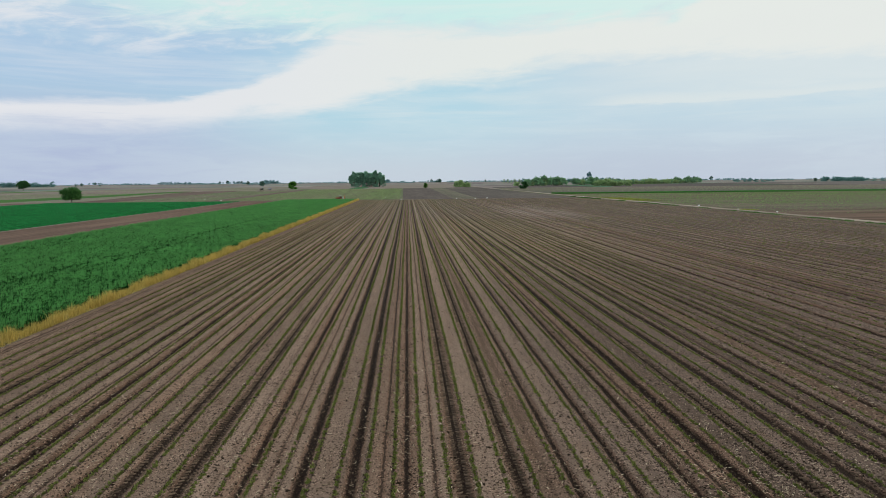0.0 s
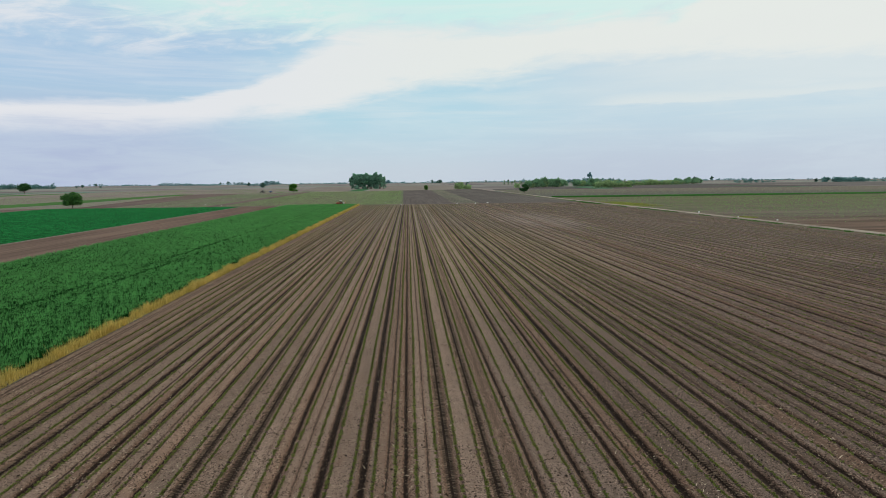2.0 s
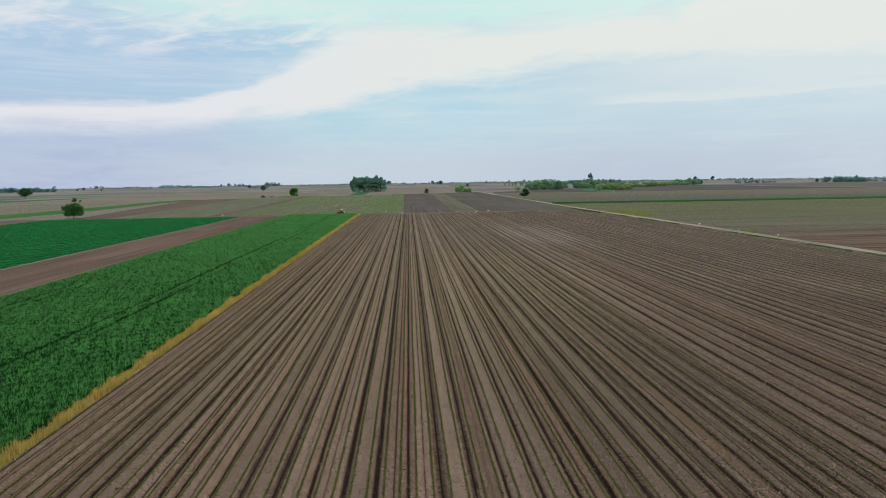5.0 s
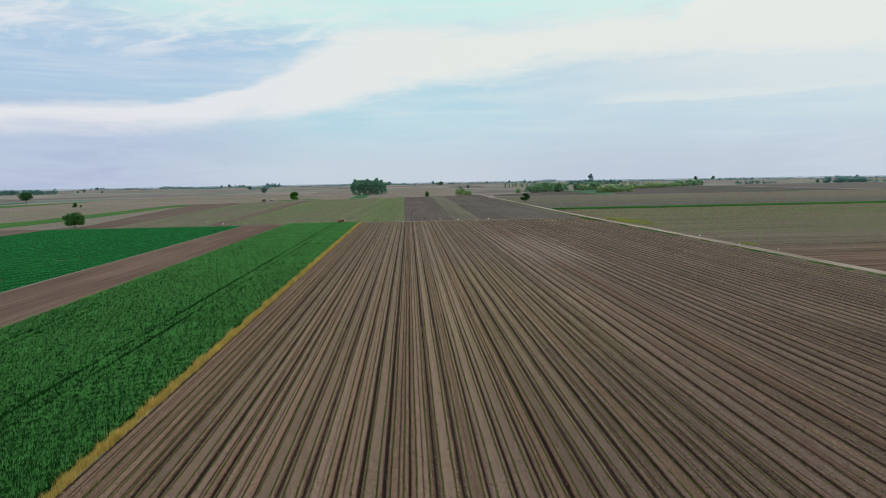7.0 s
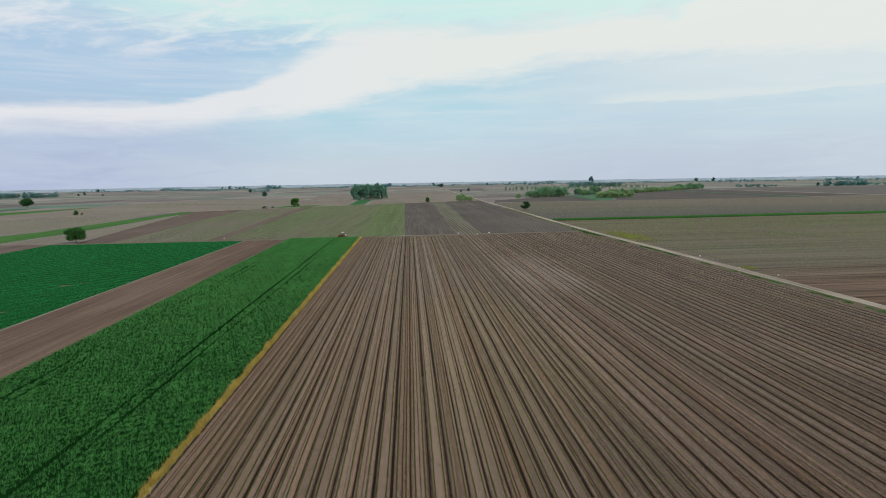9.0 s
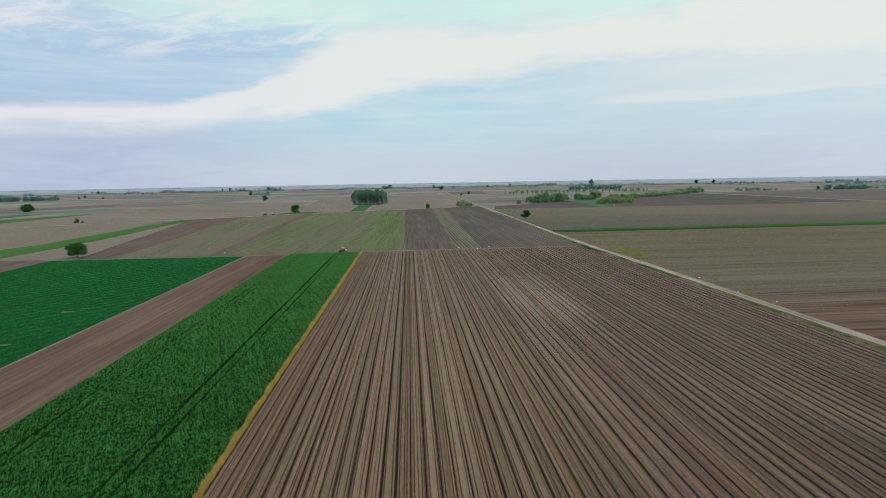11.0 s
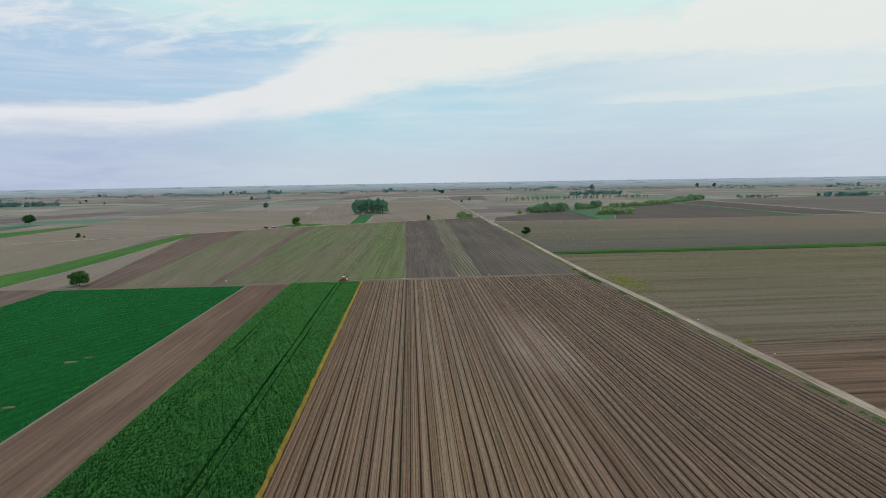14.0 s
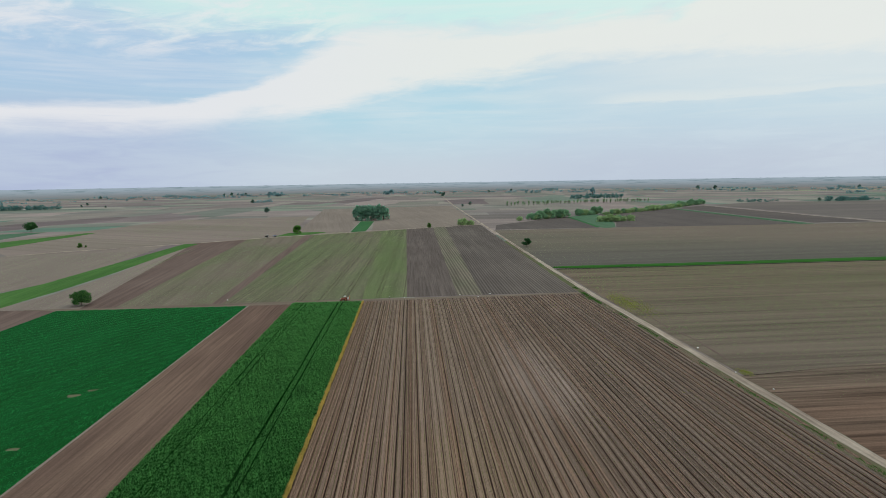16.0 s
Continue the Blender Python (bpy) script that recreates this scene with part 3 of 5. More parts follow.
def ribbon(name, line, width, z, mat, label, category, rut=0.0):
    """A road along a line of points, with two worn ruts."""
    pts = [Vector(p) for p in line]
    dense = []
    for p, q in zip(pts, pts[1:]):
        k = max(2, int((q - p).length / 6))
        dense += [p.lerp(q, i / k) for i in range(k)]
    dense.append(pts[-1])
    across = [-0.5, -0.40, -0.30, -0.20, -0.08, 0.08, 0.20, 0.30, 0.40, 0.5]
    dip = [-0.03, 0.02, -rut, -rut * 0.8, 0.025, 0.03, -rut * 0.8, -rut, 0.02, -0.03]
    verts = []
    for i, p in enumerate(dense):
        d = (dense[min(i + 1, len(dense) - 1)] - dense[max(i - 1, 0)]).normalized()
        side = Vector((d.y, -d.x))
        w = width * (1 + 0.10 * math.sin(i * 1.7) + 0.06 * math.sin(i * 0.61 + 1))
        for u, h in zip(across, dip):
            c = p + side * (u * w)
            verts.append((c.x, c.y, z + h))
    me = mesh_of(name, verts, grid_faces(len(across), len(dense))[:, ::-1], mat, True)
    me.flip_normals() if me.polygons[0].normal.z < 0 else None
    return tagged(new(name, me), label, category, "", "structure")


def tufts(name, xy, z, height, spread, blades, mat, label, category, lean=0.5, width=0.02):
    """Many upright blades, every one a slim triangle, joined into one mass."""
    n = len(xy) * blades
    base = np.repeat(np.asarray(xy), blades, 0) + rng.normal(0, spread, (n, 2))
    zz = np.repeat(np.broadcast_to(z, len(xy)), blades)
    h = np.repeat(np.broadcast_to(height, len(xy)), blades) * rng.uniform(0.6, 1.15, n)
    a, t = rng.uniform(0, 6.283, n), rng.uniform(0, 6.283, n)
    w = np.repeat(np.broadcast_to(width, len(xy)), blades)
    v = np.zeros((n, 3, 3))
    v[:, 0] = np.stack([base[:, 0] + np.cos(a) * w, base[:, 1] + np.sin(a) * w, zz], 1)
    v[:, 1] = np.stack([base[:, 0] - np.cos(a) * w, base[:, 1] - np.sin(a) * w, zz], 1)
    lx = rng.uniform(0.2, 1, n) * lean * h
    v[:, 2] = np.stack([base[:, 0] + np.cos(t) * lx, base[:, 1] + np.sin(t) * lx, zz + h], 1)
    me = mesh_of(name, v.reshape(-1, 3), np.arange(n * 3).reshape(-1, 3), mat)
    return tagged(new(name, me), label, category, "", "stuff")


# ---- the plain ----
def make_ground():
    ring = np.concatenate([np.linspace(0, 300, 7), np.geomspace(400, 2800, 12)])
    spokes = 96
    ang = np.linspace(0, 2 * np.pi, spokes, endpoint=False)
    v = [(r * np.cos(t), r * np.sin(t), 0) for r in ring[1:] for t in ang]
    f = []
    for i in range(len(ring) - 2):
        for j in range(spokes):
            k = (j + 1) % spokes
            f.append((i * spokes + j, (i + 1) * spokes + j, (i + 1) * spokes + k, i * spokes + k))
    v.append((0, 0, 0))
    c = len(v) - 1
    me = bpy.data.meshes.new("ground")
    me.from_pydata(v, [], f + [(c, j, (j + 1) % spokes) for j in range(spokes)])
    me.materials.append(PLAIN)
    tagged(new("ground", me), "flat open plain of brown and green strip fields", "ground", "", "structure")


make_ground()

END0, END_SLOPE = 250.0, 0.052  # the seed bed ends on a slightly slanting headland


def field_end(x):
    return END0 + END_SLOPE * (x + 20)


def make_seedbed():
    """Ridges and furrows of the seedling field as real relief."""
    step = np.array([0, 0.12, 0.24, 0.34, 0.42, 0.50, 0.58, 0.66, 0.78, 0.90])
    k0, k1 = -29, 109
    cols = np.sort(np.concatenate([row_x(k + step[0]) + ROW * step for k in range(k0, k1)]))
    cols = cols[np.append(True, np.diff(cols) > 0.02)]
    cols = cols[(cols > -19.95) & (cols < 79.5)]
    ys = np.concatenate([np.arange(-30, 8, 4.0), np.arange(8, 60, 0.6), np.arange(60, 130, 2.0), np.linspace(130, 250, 40)])
    X, Y = np.meshgrid(cols, ys)
    Y = np.where(Y > 8, Y * (1 + (field_end(X) - 250) / 250 * np.clip(Y / 250, 0, 1)), Y)
    gap = (X - ROW0) / ROW
    gap = np.where(gap < JOINT, gap - SHIFT, gap)
    lane = np.floor(gap + 1e-4)
    rolled = np.isin(lane, WHEEL_LANES)
    centre = np.where(rolled, 0.5, np.clip(0.52 - 0.012 * lane, 0.36, 0.68) + 0.07 * np.sin(lane * 2.3))
    depth = np.where(lane % 2 == 1, 0.105 + 0.03 * np.abs(np.sin(lane * 12.9898) * 43758.5453 % 1.0), 0.018)
    wob = (0.02 * np.sin(Y * 0.35 + lane * 2.1) + 0.015 * np.sin(Y * 1.1 + lane)) * np.clip((75 - Y) / 20, 0.0, 1.0)
    d = np.abs(gap - lane - centre) * ROW + wob
    Z = 0.15 - depth * np.exp(-(d / np.where(rolled, 0.21, 0.12)) ** 2)
    Z += (0.012 * ripple(X, Y, 1.7) + 0.010 * ripple(X, Y, 0.61, 2) + rng.normal(0, 0.007, X.shape)) * np.clip((75 - Y) / 20, 0.0, 1.0)
    Z = np.maximum(Z, 0.015)
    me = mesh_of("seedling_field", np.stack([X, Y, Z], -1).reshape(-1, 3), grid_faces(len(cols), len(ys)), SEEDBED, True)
    tagged(new("seedling_field", me), "ridged brown seed bed, damp and shade coloured into its furrows", "field", "", "structure")


make_seedbed()


def ridge_field(name, x0, x1, y0, y1, pitch, depth, z, mat, label, slope=0.0, cut=2.5):
    """A smaller harrowed strip with shallow relief along y."""
    cols = np.arange(x0, x1, pitch / 4)
    ys = np.arange(y0, y1, cut)
    X, Y = np.meshgrid(cols, ys)
    Z = z + depth * np.sin(X / pitch * 6.283) + 0.4 * depth * ripple(X, Y, 3.1) + rng.normal(0, depth * 0.25, X.shape)
    me = mesh_of(name, np.stack([X, Y + slope * (X - x0), Z], -1).reshape(-1, 3), grid_faces(len(cols), len(ys)), mat, True)
    return tagged(new(name, me), label, "field", "", "structure")


ridge_field("harrowed_strip", -66.9, -49.2, -20, 249, 0.9, 0.025, 0.10, HARROWED, "bare reddish-brown harrowed strip between two green crops")


def canopy(name, x0, x1, y0, y1, top, cell, mat, label, gaps=(), gap_width=0.45, bump=0.05, rows=0.0, bare=(), relief=0.0, slant=0.0):
    """The closed top of a standing crop, with sides down to the soil."""
    cols, ys = np.arange(x0, x1 + cell / 2, cell), np.arange(y0, y1 + cell, cell * 1.6)
    X, Y = np.meshgrid(cols, ys)
    Z = top + bump * ripple(X, Y, 1.9) + bump * 0.9 * ripple(X, Y, 0.73, 3) + rng.normal(0, bump * 0.5, X.shape)
    if rows:
        Z += relief * np.sin((X * math.cos(slant) - Y * math.sin(slant)) / rows * 6.283)
    for g in gaps:
        Z = np.where(np.abs(X - g + 0.05 * np.sin(Y * 0.07)) < gap_width / 2, 0.06, Z)
    for bx, by, rx, ry in bare:
        Z = np.where(((X - bx) / rx) ** 2 + ((Y - by) / ry) ** 2 < 1, 0.01, Z)
    Z[:, 0] = Z[:, -1] = Z[0] = Z[-1] = 0.01
    me = mesh_of(name, np.stack([X, Y, Z], -1).reshape(-1, 3), grid_faces(len(cols), len(ys)), mat, True)
    return tagged(new(name, me), label, "crop field", "", "structure")


TRAM = (-44.5, -42.9, -30.1, -28.3)
canopy("wheat_field", -49.2, -20.5, 6, 249, 0.50, 0.20, WHEAT_SHADE, "dense young wheat standing nearly waist high, shade between blades in its colour", TRAM, 0.26, 0.075)
DRILL, SLANT = 3.8, radians(35)  # the low crop was drilled aslant
BARE = ((-81.1, 145.0, 1.7, 1.3), (-78.6, 148.5, 1.4, 0.8), (-76.5, 115.5, 1.6, 0.7))
canopy("low_green_field", -143.5, -66.9, 60, 247.5, 0.16, 0.5, LOW_CROP_SHADE, "low green crop sown in narrow rows, shade between leaves in its colour", (), 0.4, 0.02, DRILL, BARE, 0.03, SLANT)
for bx, by, rx, ry in BARE:
    sheet("bare_patch", [(bx + rx * math.cos(t) * (1 + 0.2 * math.sin(3 * t)), by + ry * math.sin(t)) for t in np.linspace(0, 6.0, 14)], 0.05, THIN, "small bare pale patch in the green crop")

canopy("dry_grass_strip", -20.42, -20.05, 8, 250, 0.15, 0.12, HAYBASE, "narrow strip of yellow dry grass thatch", (), 0.4, 0.07)
ribbon("field_edge", [(-66.8, -10), (-66.8, 247)], 0.6, 0.17, PALESOIL, "pale dry edge of the green crop", "field edge")

# headland track and dirt roads
sheet("headland_track", [(-158, 243.5), (-20, 249), (79, 254.4), (79, 258.2), (-20, 255), (-158, 251.5)], 0.03, TRACK, "bare brown headland track between the fields", "track")
ROAD = [(86, -60), (83.5, 40), (81.6, 100), (81.4, 122), (80.8, 148), (80.2, 190), (78.2, 245), (77.9, 300), (78.2, 367), (79.1, 480), (80.2, 640), (81.8, 850), (85.0, 1220), (97, 1789), (113, 2700)]
ribbon("verge", [(x - 1.2, y) for x, y in ROAD[:10]], 5.6, 0.13, VERGE, "thin weedy grass verge along the dirt road", "verge")
ribbon("dirt_road", ROAD, 2.7, 0.20, DUST, "pale dusty dirt road with two worn wheel ruts", "road", 0.03)
LANE = [(-620, 330), (-420, 385), (-295, 445), (-270, 471), (-229, 490), (-201, 509), (-162, 534), (-131, 558), (-60, 596), (20, 639), (79, 666)]
ribbon("farm_lane", LANE, 4.0, 0.16, DUST, "narrow pale dirt lane across the fields", "road", 0.02)

# second band of fields, past the headland
sheet("dark_strip", [(-1.9, 257), (20.1, 257.5), (23.4, 640), (-4.6, 624)], 0.05, DARKSOIL, "dark bare freshly worked soil strip")
sheet("green_row_strip", [(20.1, 257.5), (31, 258), (37, 646), (23.4, 640)], 0.055, ROWCROP, "narrow strip with pale green crop rows")
sheet("dark_row_field", [(31, 258), (75, 258.2), (75.2, 420), (77, 640), (77, 664), (37, 646)], 0.05, RIDGED, "dark grey-brown field with ridged rows")
sheet("sprouting_field", [(-79, 253.5), (-21, 255), (-28.6, 609), (-93, 579)], 0.05, SPROUT, "young crop just greening over brown soil")
sheet("greener_strip", [(-21, 255), (-1.9, 257), (-4.6, 624), (-28.6, 609)], 0.055, SPROUTED, "strip of brighter green young crop with wheel lines")
sheet("ploughed_strip", [(-83.5, 253), (-79, 253.5), (-93, 579), (-100.5, 574)], 0.05, MAROON, "narrow reddish-brown ploughed strip")
sheet("thin_crop_field", [(-122, 251.5), (-83.5, 253), (-100.5, 574), (-146, 545)], 0.05, THIN, "brown soil with a thin green sprouting crop")
sheet("dark_brown_strip", [(-136, 251), (-122, 251.5), (-146, 545), (-184, 519)], 0.05, MAROON, "dark reddish-brown bare strip")
sheet("brown_strip", [(-172, 250), (-136, 251), (-184, 519), (-168, 345), (-167, 288)], 0.045, MIDSOIL, "bare brown strip beside a green crop")
sheet("bare_corner", [(-190, 190), (-143.6, 190), (-143.6, 247), (-140, 247), (-172, 252)], 0.04, MAROON, "bare brown field corner")
sheet("brown_field", [(-330, 200), (-215, 215), (-196, 294), (-187.5, 325), (-190.5, 392), (-203, 508), (-231, 484), (-272, 466), (-300, 436)], 0.04, MIDSOIL, "wide pale brown bare field")
sheet("olive_brown_field", [(-380, 560), (-340, 500), (-295, 452), (-229, 497), (-160, 542), (-131, 566), (-116, 573), (-150, 900), (-330, 860)], 0.035, PALESOIL, "wide pale olive-brown field")
sheet("purple_brown_field", [(-112, 575), (-62, 600), (-64, 764), (-46, 762), (-40, 612), (19, 643), (76, 668), (80, 1180), (-160, 1120)], 0.036, MIDSOIL, "wide bare purplish-brown field past the lane")
canopy("green_strip_crop", -10, 10, 0, 270, 0.3, 1.2, GRASS, "bright green strip of young grass crop")
strip_crop = bpy.data.objects["green_strip_crop"]
v = np.zeros(len(strip_crop.data.vertices) * 3, np.float32)
strip_crop.data.vertices.foreach_get("co", v)
v = v.reshape(-1, 3)
yy = np.interp(v[:, 1], [0, 40, 110, 270], [230, 276, 330, 514])
lo = np.interp(yy, [225, 256, 270, 294, 351, 446, 505], [-175, -171.2, -171.5, -170.1, -170.9, -176.3, -178.7])
hi = np.interp(yy, [240, 292, 318, 359, 432, 515], [-206, -194.8, -190.0, -190.6, -190.5, -190.5])
v[:, 0], v[:, 1] = (lo + hi) / 2 + v[:, 0] / 10 * (lo - hi) / 2, yy
strip_crop.data.vertices.foreach_set("co", v.ravel())
strip_crop.data.update()
sheet("far_green_strip", [(-338, 511), (-334, 655), (-345, 658), (-374, 564), (-430, 520), (-400, 480)], 0.05, GRASS, "bright green strip of grass")
sheet("far_crop_strip", [(-393, 594), (-400, 680), (-409, 680), (-470, 640), (-450, 560)], 0.05, GRASSDULL, "dark green crop strip")
sheet("grass_wedge", [(-60, 597), (-45.5, 603), (-46, 757), (-63, 762)], 0.06, TEAL, "wedge of dark green grass before the tree clump")
sheet("tree_grass", [(-128, 566), (-95, 583), (-84, 604), (-92, 612), (-122, 606)], 0.06, GRASS, "bright green grass patch round a lone tree")

# fields to the east of the road
sheet("furrowed_field", [(84.5, -40), (400, -40), (400, 150), (128, 150), (81.5, 143), (82.0, 60)], 0.04, FURROWED, "bare dark brown field with furrows")
sheet("olive_field", [(83.5, 143), (128, 150), (400, 150), (620, 330), (274, 329), (149, 325), (80.5, 326), (80.5, 240)], 0.04, OLIVE, "wide olive field with a thin young crop")
sheet("grey_field", [(80, 333), (157, 336), (289, 342), (620, 355), (620, 600), (410, 589), (205, 591), (82, 587), (80, 450)], 0.04, OLIVEGREY, "wide grey-brown field with faint drill lines")
sheet("dark_purple_field", [(205, 593), (394, 588), (404, 922), (356, 880), (260, 820), (228, 655), (207, 594)], 0.045, PURPLE, "dark purplish-brown bare field by the hedge")
sheet("purple_strip", [(84, 593), (190, 594), (203, 765), (150, 715), (94, 655)], 0.042, PURPLE, "dark purplish-brown bare strip beside the road")
sheet("grass_corner", [(192, 588), (206, 593), (226, 655), (236, 700), (258, 832), (200, 762)], 0.05, GRASSDULL, "triangle of deep green grass before a hedge")
ribbon("grass_bank", [(190, 596), (197, 680), (203, 768)], 4.0, 0.25, TEAL, "dark low bank of rank grass", "bank")
ribbon("grass_bank", [(398, 590), (403, 740), (405, 920)], 3.0, 0.25, TEAL, "dark low bank of rank grass", "bank")
sheet("green_line", [(395, 587), (411, 589), (416, 908), (404, 926)], 0.05, GRASSDULL, "narrow dark green crop strip")
sheet("brown_wedge", [(416, 600), (486, 600), (498, 1000), (420, 930)], 0.04, PURPLE, "brown bare field between two paths")
ribbon("field_path", [(488, 560), (490, 700), (499, 990), (520, 1150)], 3.2, 0.1, DUST, "pale dirt path through the fields", "path", 0.02)
sheet("plain_field", [(500, 604), (900, 640), (980, 1060), (620, 1070), (516, 1010)], 0.04, FARSOIL, "wide bare brown field east of the path")
sheet("pale_field", [(1065, 1790), (1450, 1775), (2080, 1750), (2080, 1822), (1450, 1815), (1065, 1805)], 0.1, STRAWFIELD, "pale yellow flowering strip far away")
canopy("hedge_row_crop", -1, 1, 0, 700, 0.7, 0.25, STRIPCROP, "long narrow strip of tall bright green crop", (), 0.4, 0.08)
row_crop = bpy.data.objects["hedge_row_crop"]
v = np.zeros(len(row_crop.data.vertices) * 3, np.float32)
row_crop.data.vertices.foreach_get("co", v)
v = v.reshape(-1, 3)
along, side = v[:, 1].copy(), v[:, 0].copy()
v[:, 0] = 80 + along
v[:, 1] = np.interp(along, [0, 70, 200, 700], [331, 332, 337, 356]) + side * np.interp(along, [0, 20, 200, 700], [1, 3, 4.5, 6])
row_crop.data.vertices.foreach_set("co", v.ravel())
row_crop.data.flip_normals()
row_crop.data.update()

# added dark ribbon: the tall crop strip's shade, laid on the ground as colour
ribbon("ditch", [(80.5, 326.4), (150, 326.2), (280, 330.4), (780, 347.6)], 3.2, 0.07, STRIP_SHADE, "dark ground ribbon painted as the shade below the crop strip", "ditch")

ribbon("wheel_line", [(86.8, 224.9), (85.4, 197.5), (87.4, 175.4), (86.4, 156.1)], 0.7, 0.06, MAROON, "dark curved wheel line across the olive field", "track")

# ---- crops and litter ----
def scatter(x0, x1, y0, y1, count):
    return np.stack([rng.uniform(x0, x1, count), rng.uniform(y0, y1, count)], 1)


def wheat():
    pts = np.concatenate([scatter(-49.1, -20.6, 20, 70, 74000), scatter(-49.1, -20.6, 70, 140, 78000), scatter(-49.1, -20.6, 140, 249, 104000)])
    pts[:, 0] = np.round(pts[:, 0] / 0.27) * 0.27 + rng.normal(0, 0.012, len(pts))
    x, y = pts.T
    patchy = ripple(x, y, 1.9) + 0.9 * ripple(x, y, 0.73, 3)
    keep = rng.uniform(-2.7, 0.9, len(pts)) < patchy
    for g in TRAM:
        keep &= np.abs(x - g + 0.05 * np.sin(y * 0.07)) > 0.18
    pts, patchy = pts[keep], patchy[keep]
    far = np.clip((pts[:, 1] - 40) / 120, 0, 1)
    tufts("wheat_blades", pts, 0.42 + 0.07 * patchy, 0.36 + 0.06 * far, 0.05, 4, BLADE, "upright dark green wheat blades", "wheat", 0.32 + 0.04 * np.repeat(far, 4), 0.010 + 0.006 * far)


wheat()


def low_crop():
    pts = np.concatenate([scatter(-142, -67.1, 75, 150, 70000), scatter(-143, -67.1, 150, 247, 70000)])
    wave = np.sin((pts[:, 0] * math.cos(SLANT) - pts[:, 1] * math.sin(SLANT)) / DRILL * 6.283)
    keep = wave > rng.uniform(-1.9, 0.3, len(pts))
    for bx, by, rx, ry in BARE:
        keep &= ((pts[:, 0] - bx) / rx) ** 2 + ((pts[:, 1] - by) / ry) ** 2 > 1
    pts, wave = pts[keep], wave[keep]
    tufts("low_crop_blades", pts, 0.10 + 0.05 * wave, 0.22, 0.12, 3, BLADE2, "low dark green crop leaves in rows", "crop", 0.3, 0.03)


low_crop()


def dry_border():
    y = rng.uniform(10, 250, 9000)
    x = -20.24 + rng.normal(0, 0.13, len(y)) + 0.05 * np.sin(y * 0.8)
    hgt = 0.60 + 0.20 * np.sin(y * 0.9) * np.sin(y * 0.23 + 1) + 0.12 * np.sin(y * 3.1)
    far = np.clip((y - 40) / 120, 0, 1)
    tufts("dry_grass_border", np.stack([x, y], 1), 0.05, hgt, 0.07, 6, HAY, "strip of tall yellow dry grass beside the wheat", "dry grass", 0.45, 0.018 + 0.04 * far)


dry_border()


def seedlings():
    """Rosettes of a few leaves, some 17 cm apart in the row; farther off the leaves of a row are fewer and larger."""
    near, far = [], []
    for k in range(-28, 106):
        x = row_x(k)
        if x < -18.5 or x > 76 or JOINT - SHIFT < k < JOINT:
            continue
        thin = 0.92 if x < 12 else 0.72 if x < 22 else 0.28
        y = np.arange(max(12.5, abs(x) * 1.1), 74, 0.17)
        y = y + rng.normal(0, 0.022, len(y))
        y = y[rng.uniform(0, 1, len(y)) < thin]
        near.append(np.stack([x + rng.normal(0, 0.012, len(y)) + 0.03 * np.sin(y * 0.21 + k), y], 1))
        y = np.concatenate([np.arange(74, 120, 0.2), np.arange(120, 248, 0.4)])
        y = y[rng.uniform(0, 1, len(y)) < thin]
        far.append(np.stack([x + rng.normal(0, 0.025, len(y)) + 0.03 * np.sin(y * 0.21 + k), y + rng.normal(0, 0.1, len(y))], 1))
    near, far = np.concatenate(near), np.concatenate(far)
    tufts("seedlings", near, 0.148, 0.07, 0.028, 18, SEEDLING, "rows of small green crop seedlings", "seedlings", 1.1, 0.024)
    tufts("far_seedlings", far, 0.148, 0.10, 0.03, 4, SEEDLING, "far rows of small green crop seedlings", "seedlings", 0.5, 0.030)


seedlings()


def sprouts():
    """Thin young crops of the farther fields, which green them where one looks along the ground."""
    def inside(x0, x1, y0, y1, n, skew0=0.0, skew1=0.0, row=0.0, along="y"):
        p = scatter(0, 1, 0, 1, n)
        y = y0 + (y1 - y0) * p[:, 1]
        f = p[:, 1]
        x = (x0 + skew0 * f) + (x1 + skew1 * f - x0 - skew0 * f) * p[:, 0]
        if row and along == "y":
            x = np.round(x / row) * row
        elif row:
            y = np.round(y / row) * row
        return np.stack([x, y], 1)

    thin = inside(83.5, 330, 125, 324, 230000, 0, 0, 0.4, "x")
    thin = thin[rng.uniform(0, 1, len(thin)) < np.clip((thin[:, 1] - 120) / 70, 0.1, 1) * (0.75 + 0.25 * ripple(thin[:, 0] * 0.2, thin[:, 1], 40))]
    tufts("thin_crop", thin, 0.04, 0.13, 0.05, 1, SPROUTS, "thin green young crop over the olive field", "crop", 0.3, 0.05)
    pale = inside(83.5, 470, 345, 585, 70000, 0, 0, 0.6, "x")
    tufts("pale_thin_crop", pale, 0.04, 0.10, 0.05, 1, SPROUTS3, "thin pale crop over the grey-brown field", "crop", 0.3, 0.05)
    young = inside(-77, -3, 257, 600, 90000, -14, -3, 0.45)
    tufts("young_crop", young, 0.055, 0.10, 0.05, 1, SPROUTS2, "young pale green crop in rows", "crop", 0.3, 0.06)
    weak = np.concatenate([inside(-121, -84, 253, 560, 50000, -24, -17, 0.5), inside(-300, -200, 225, 460, 60000, 15, 5, 0.8), inside(-320, -120, 560, 860, 90000, 0, -28, 1.0), inside(-165, -137, 255, 500, 16000, 0, -40, 0.5)])
    weak = weak[ripple(weak[:, 0], weak[:, 1] * 0.6, 140, 1) + rng.uniform(-0.5, 0.5, len(weak)) > -0.2]
    tufts("weak_crop", weak, 0.05, 0.11, 0.05, 1, SPROUTS3, "patchy weak crop greening the brown fields", "crop", 0.3, 0.06)


sprouts()


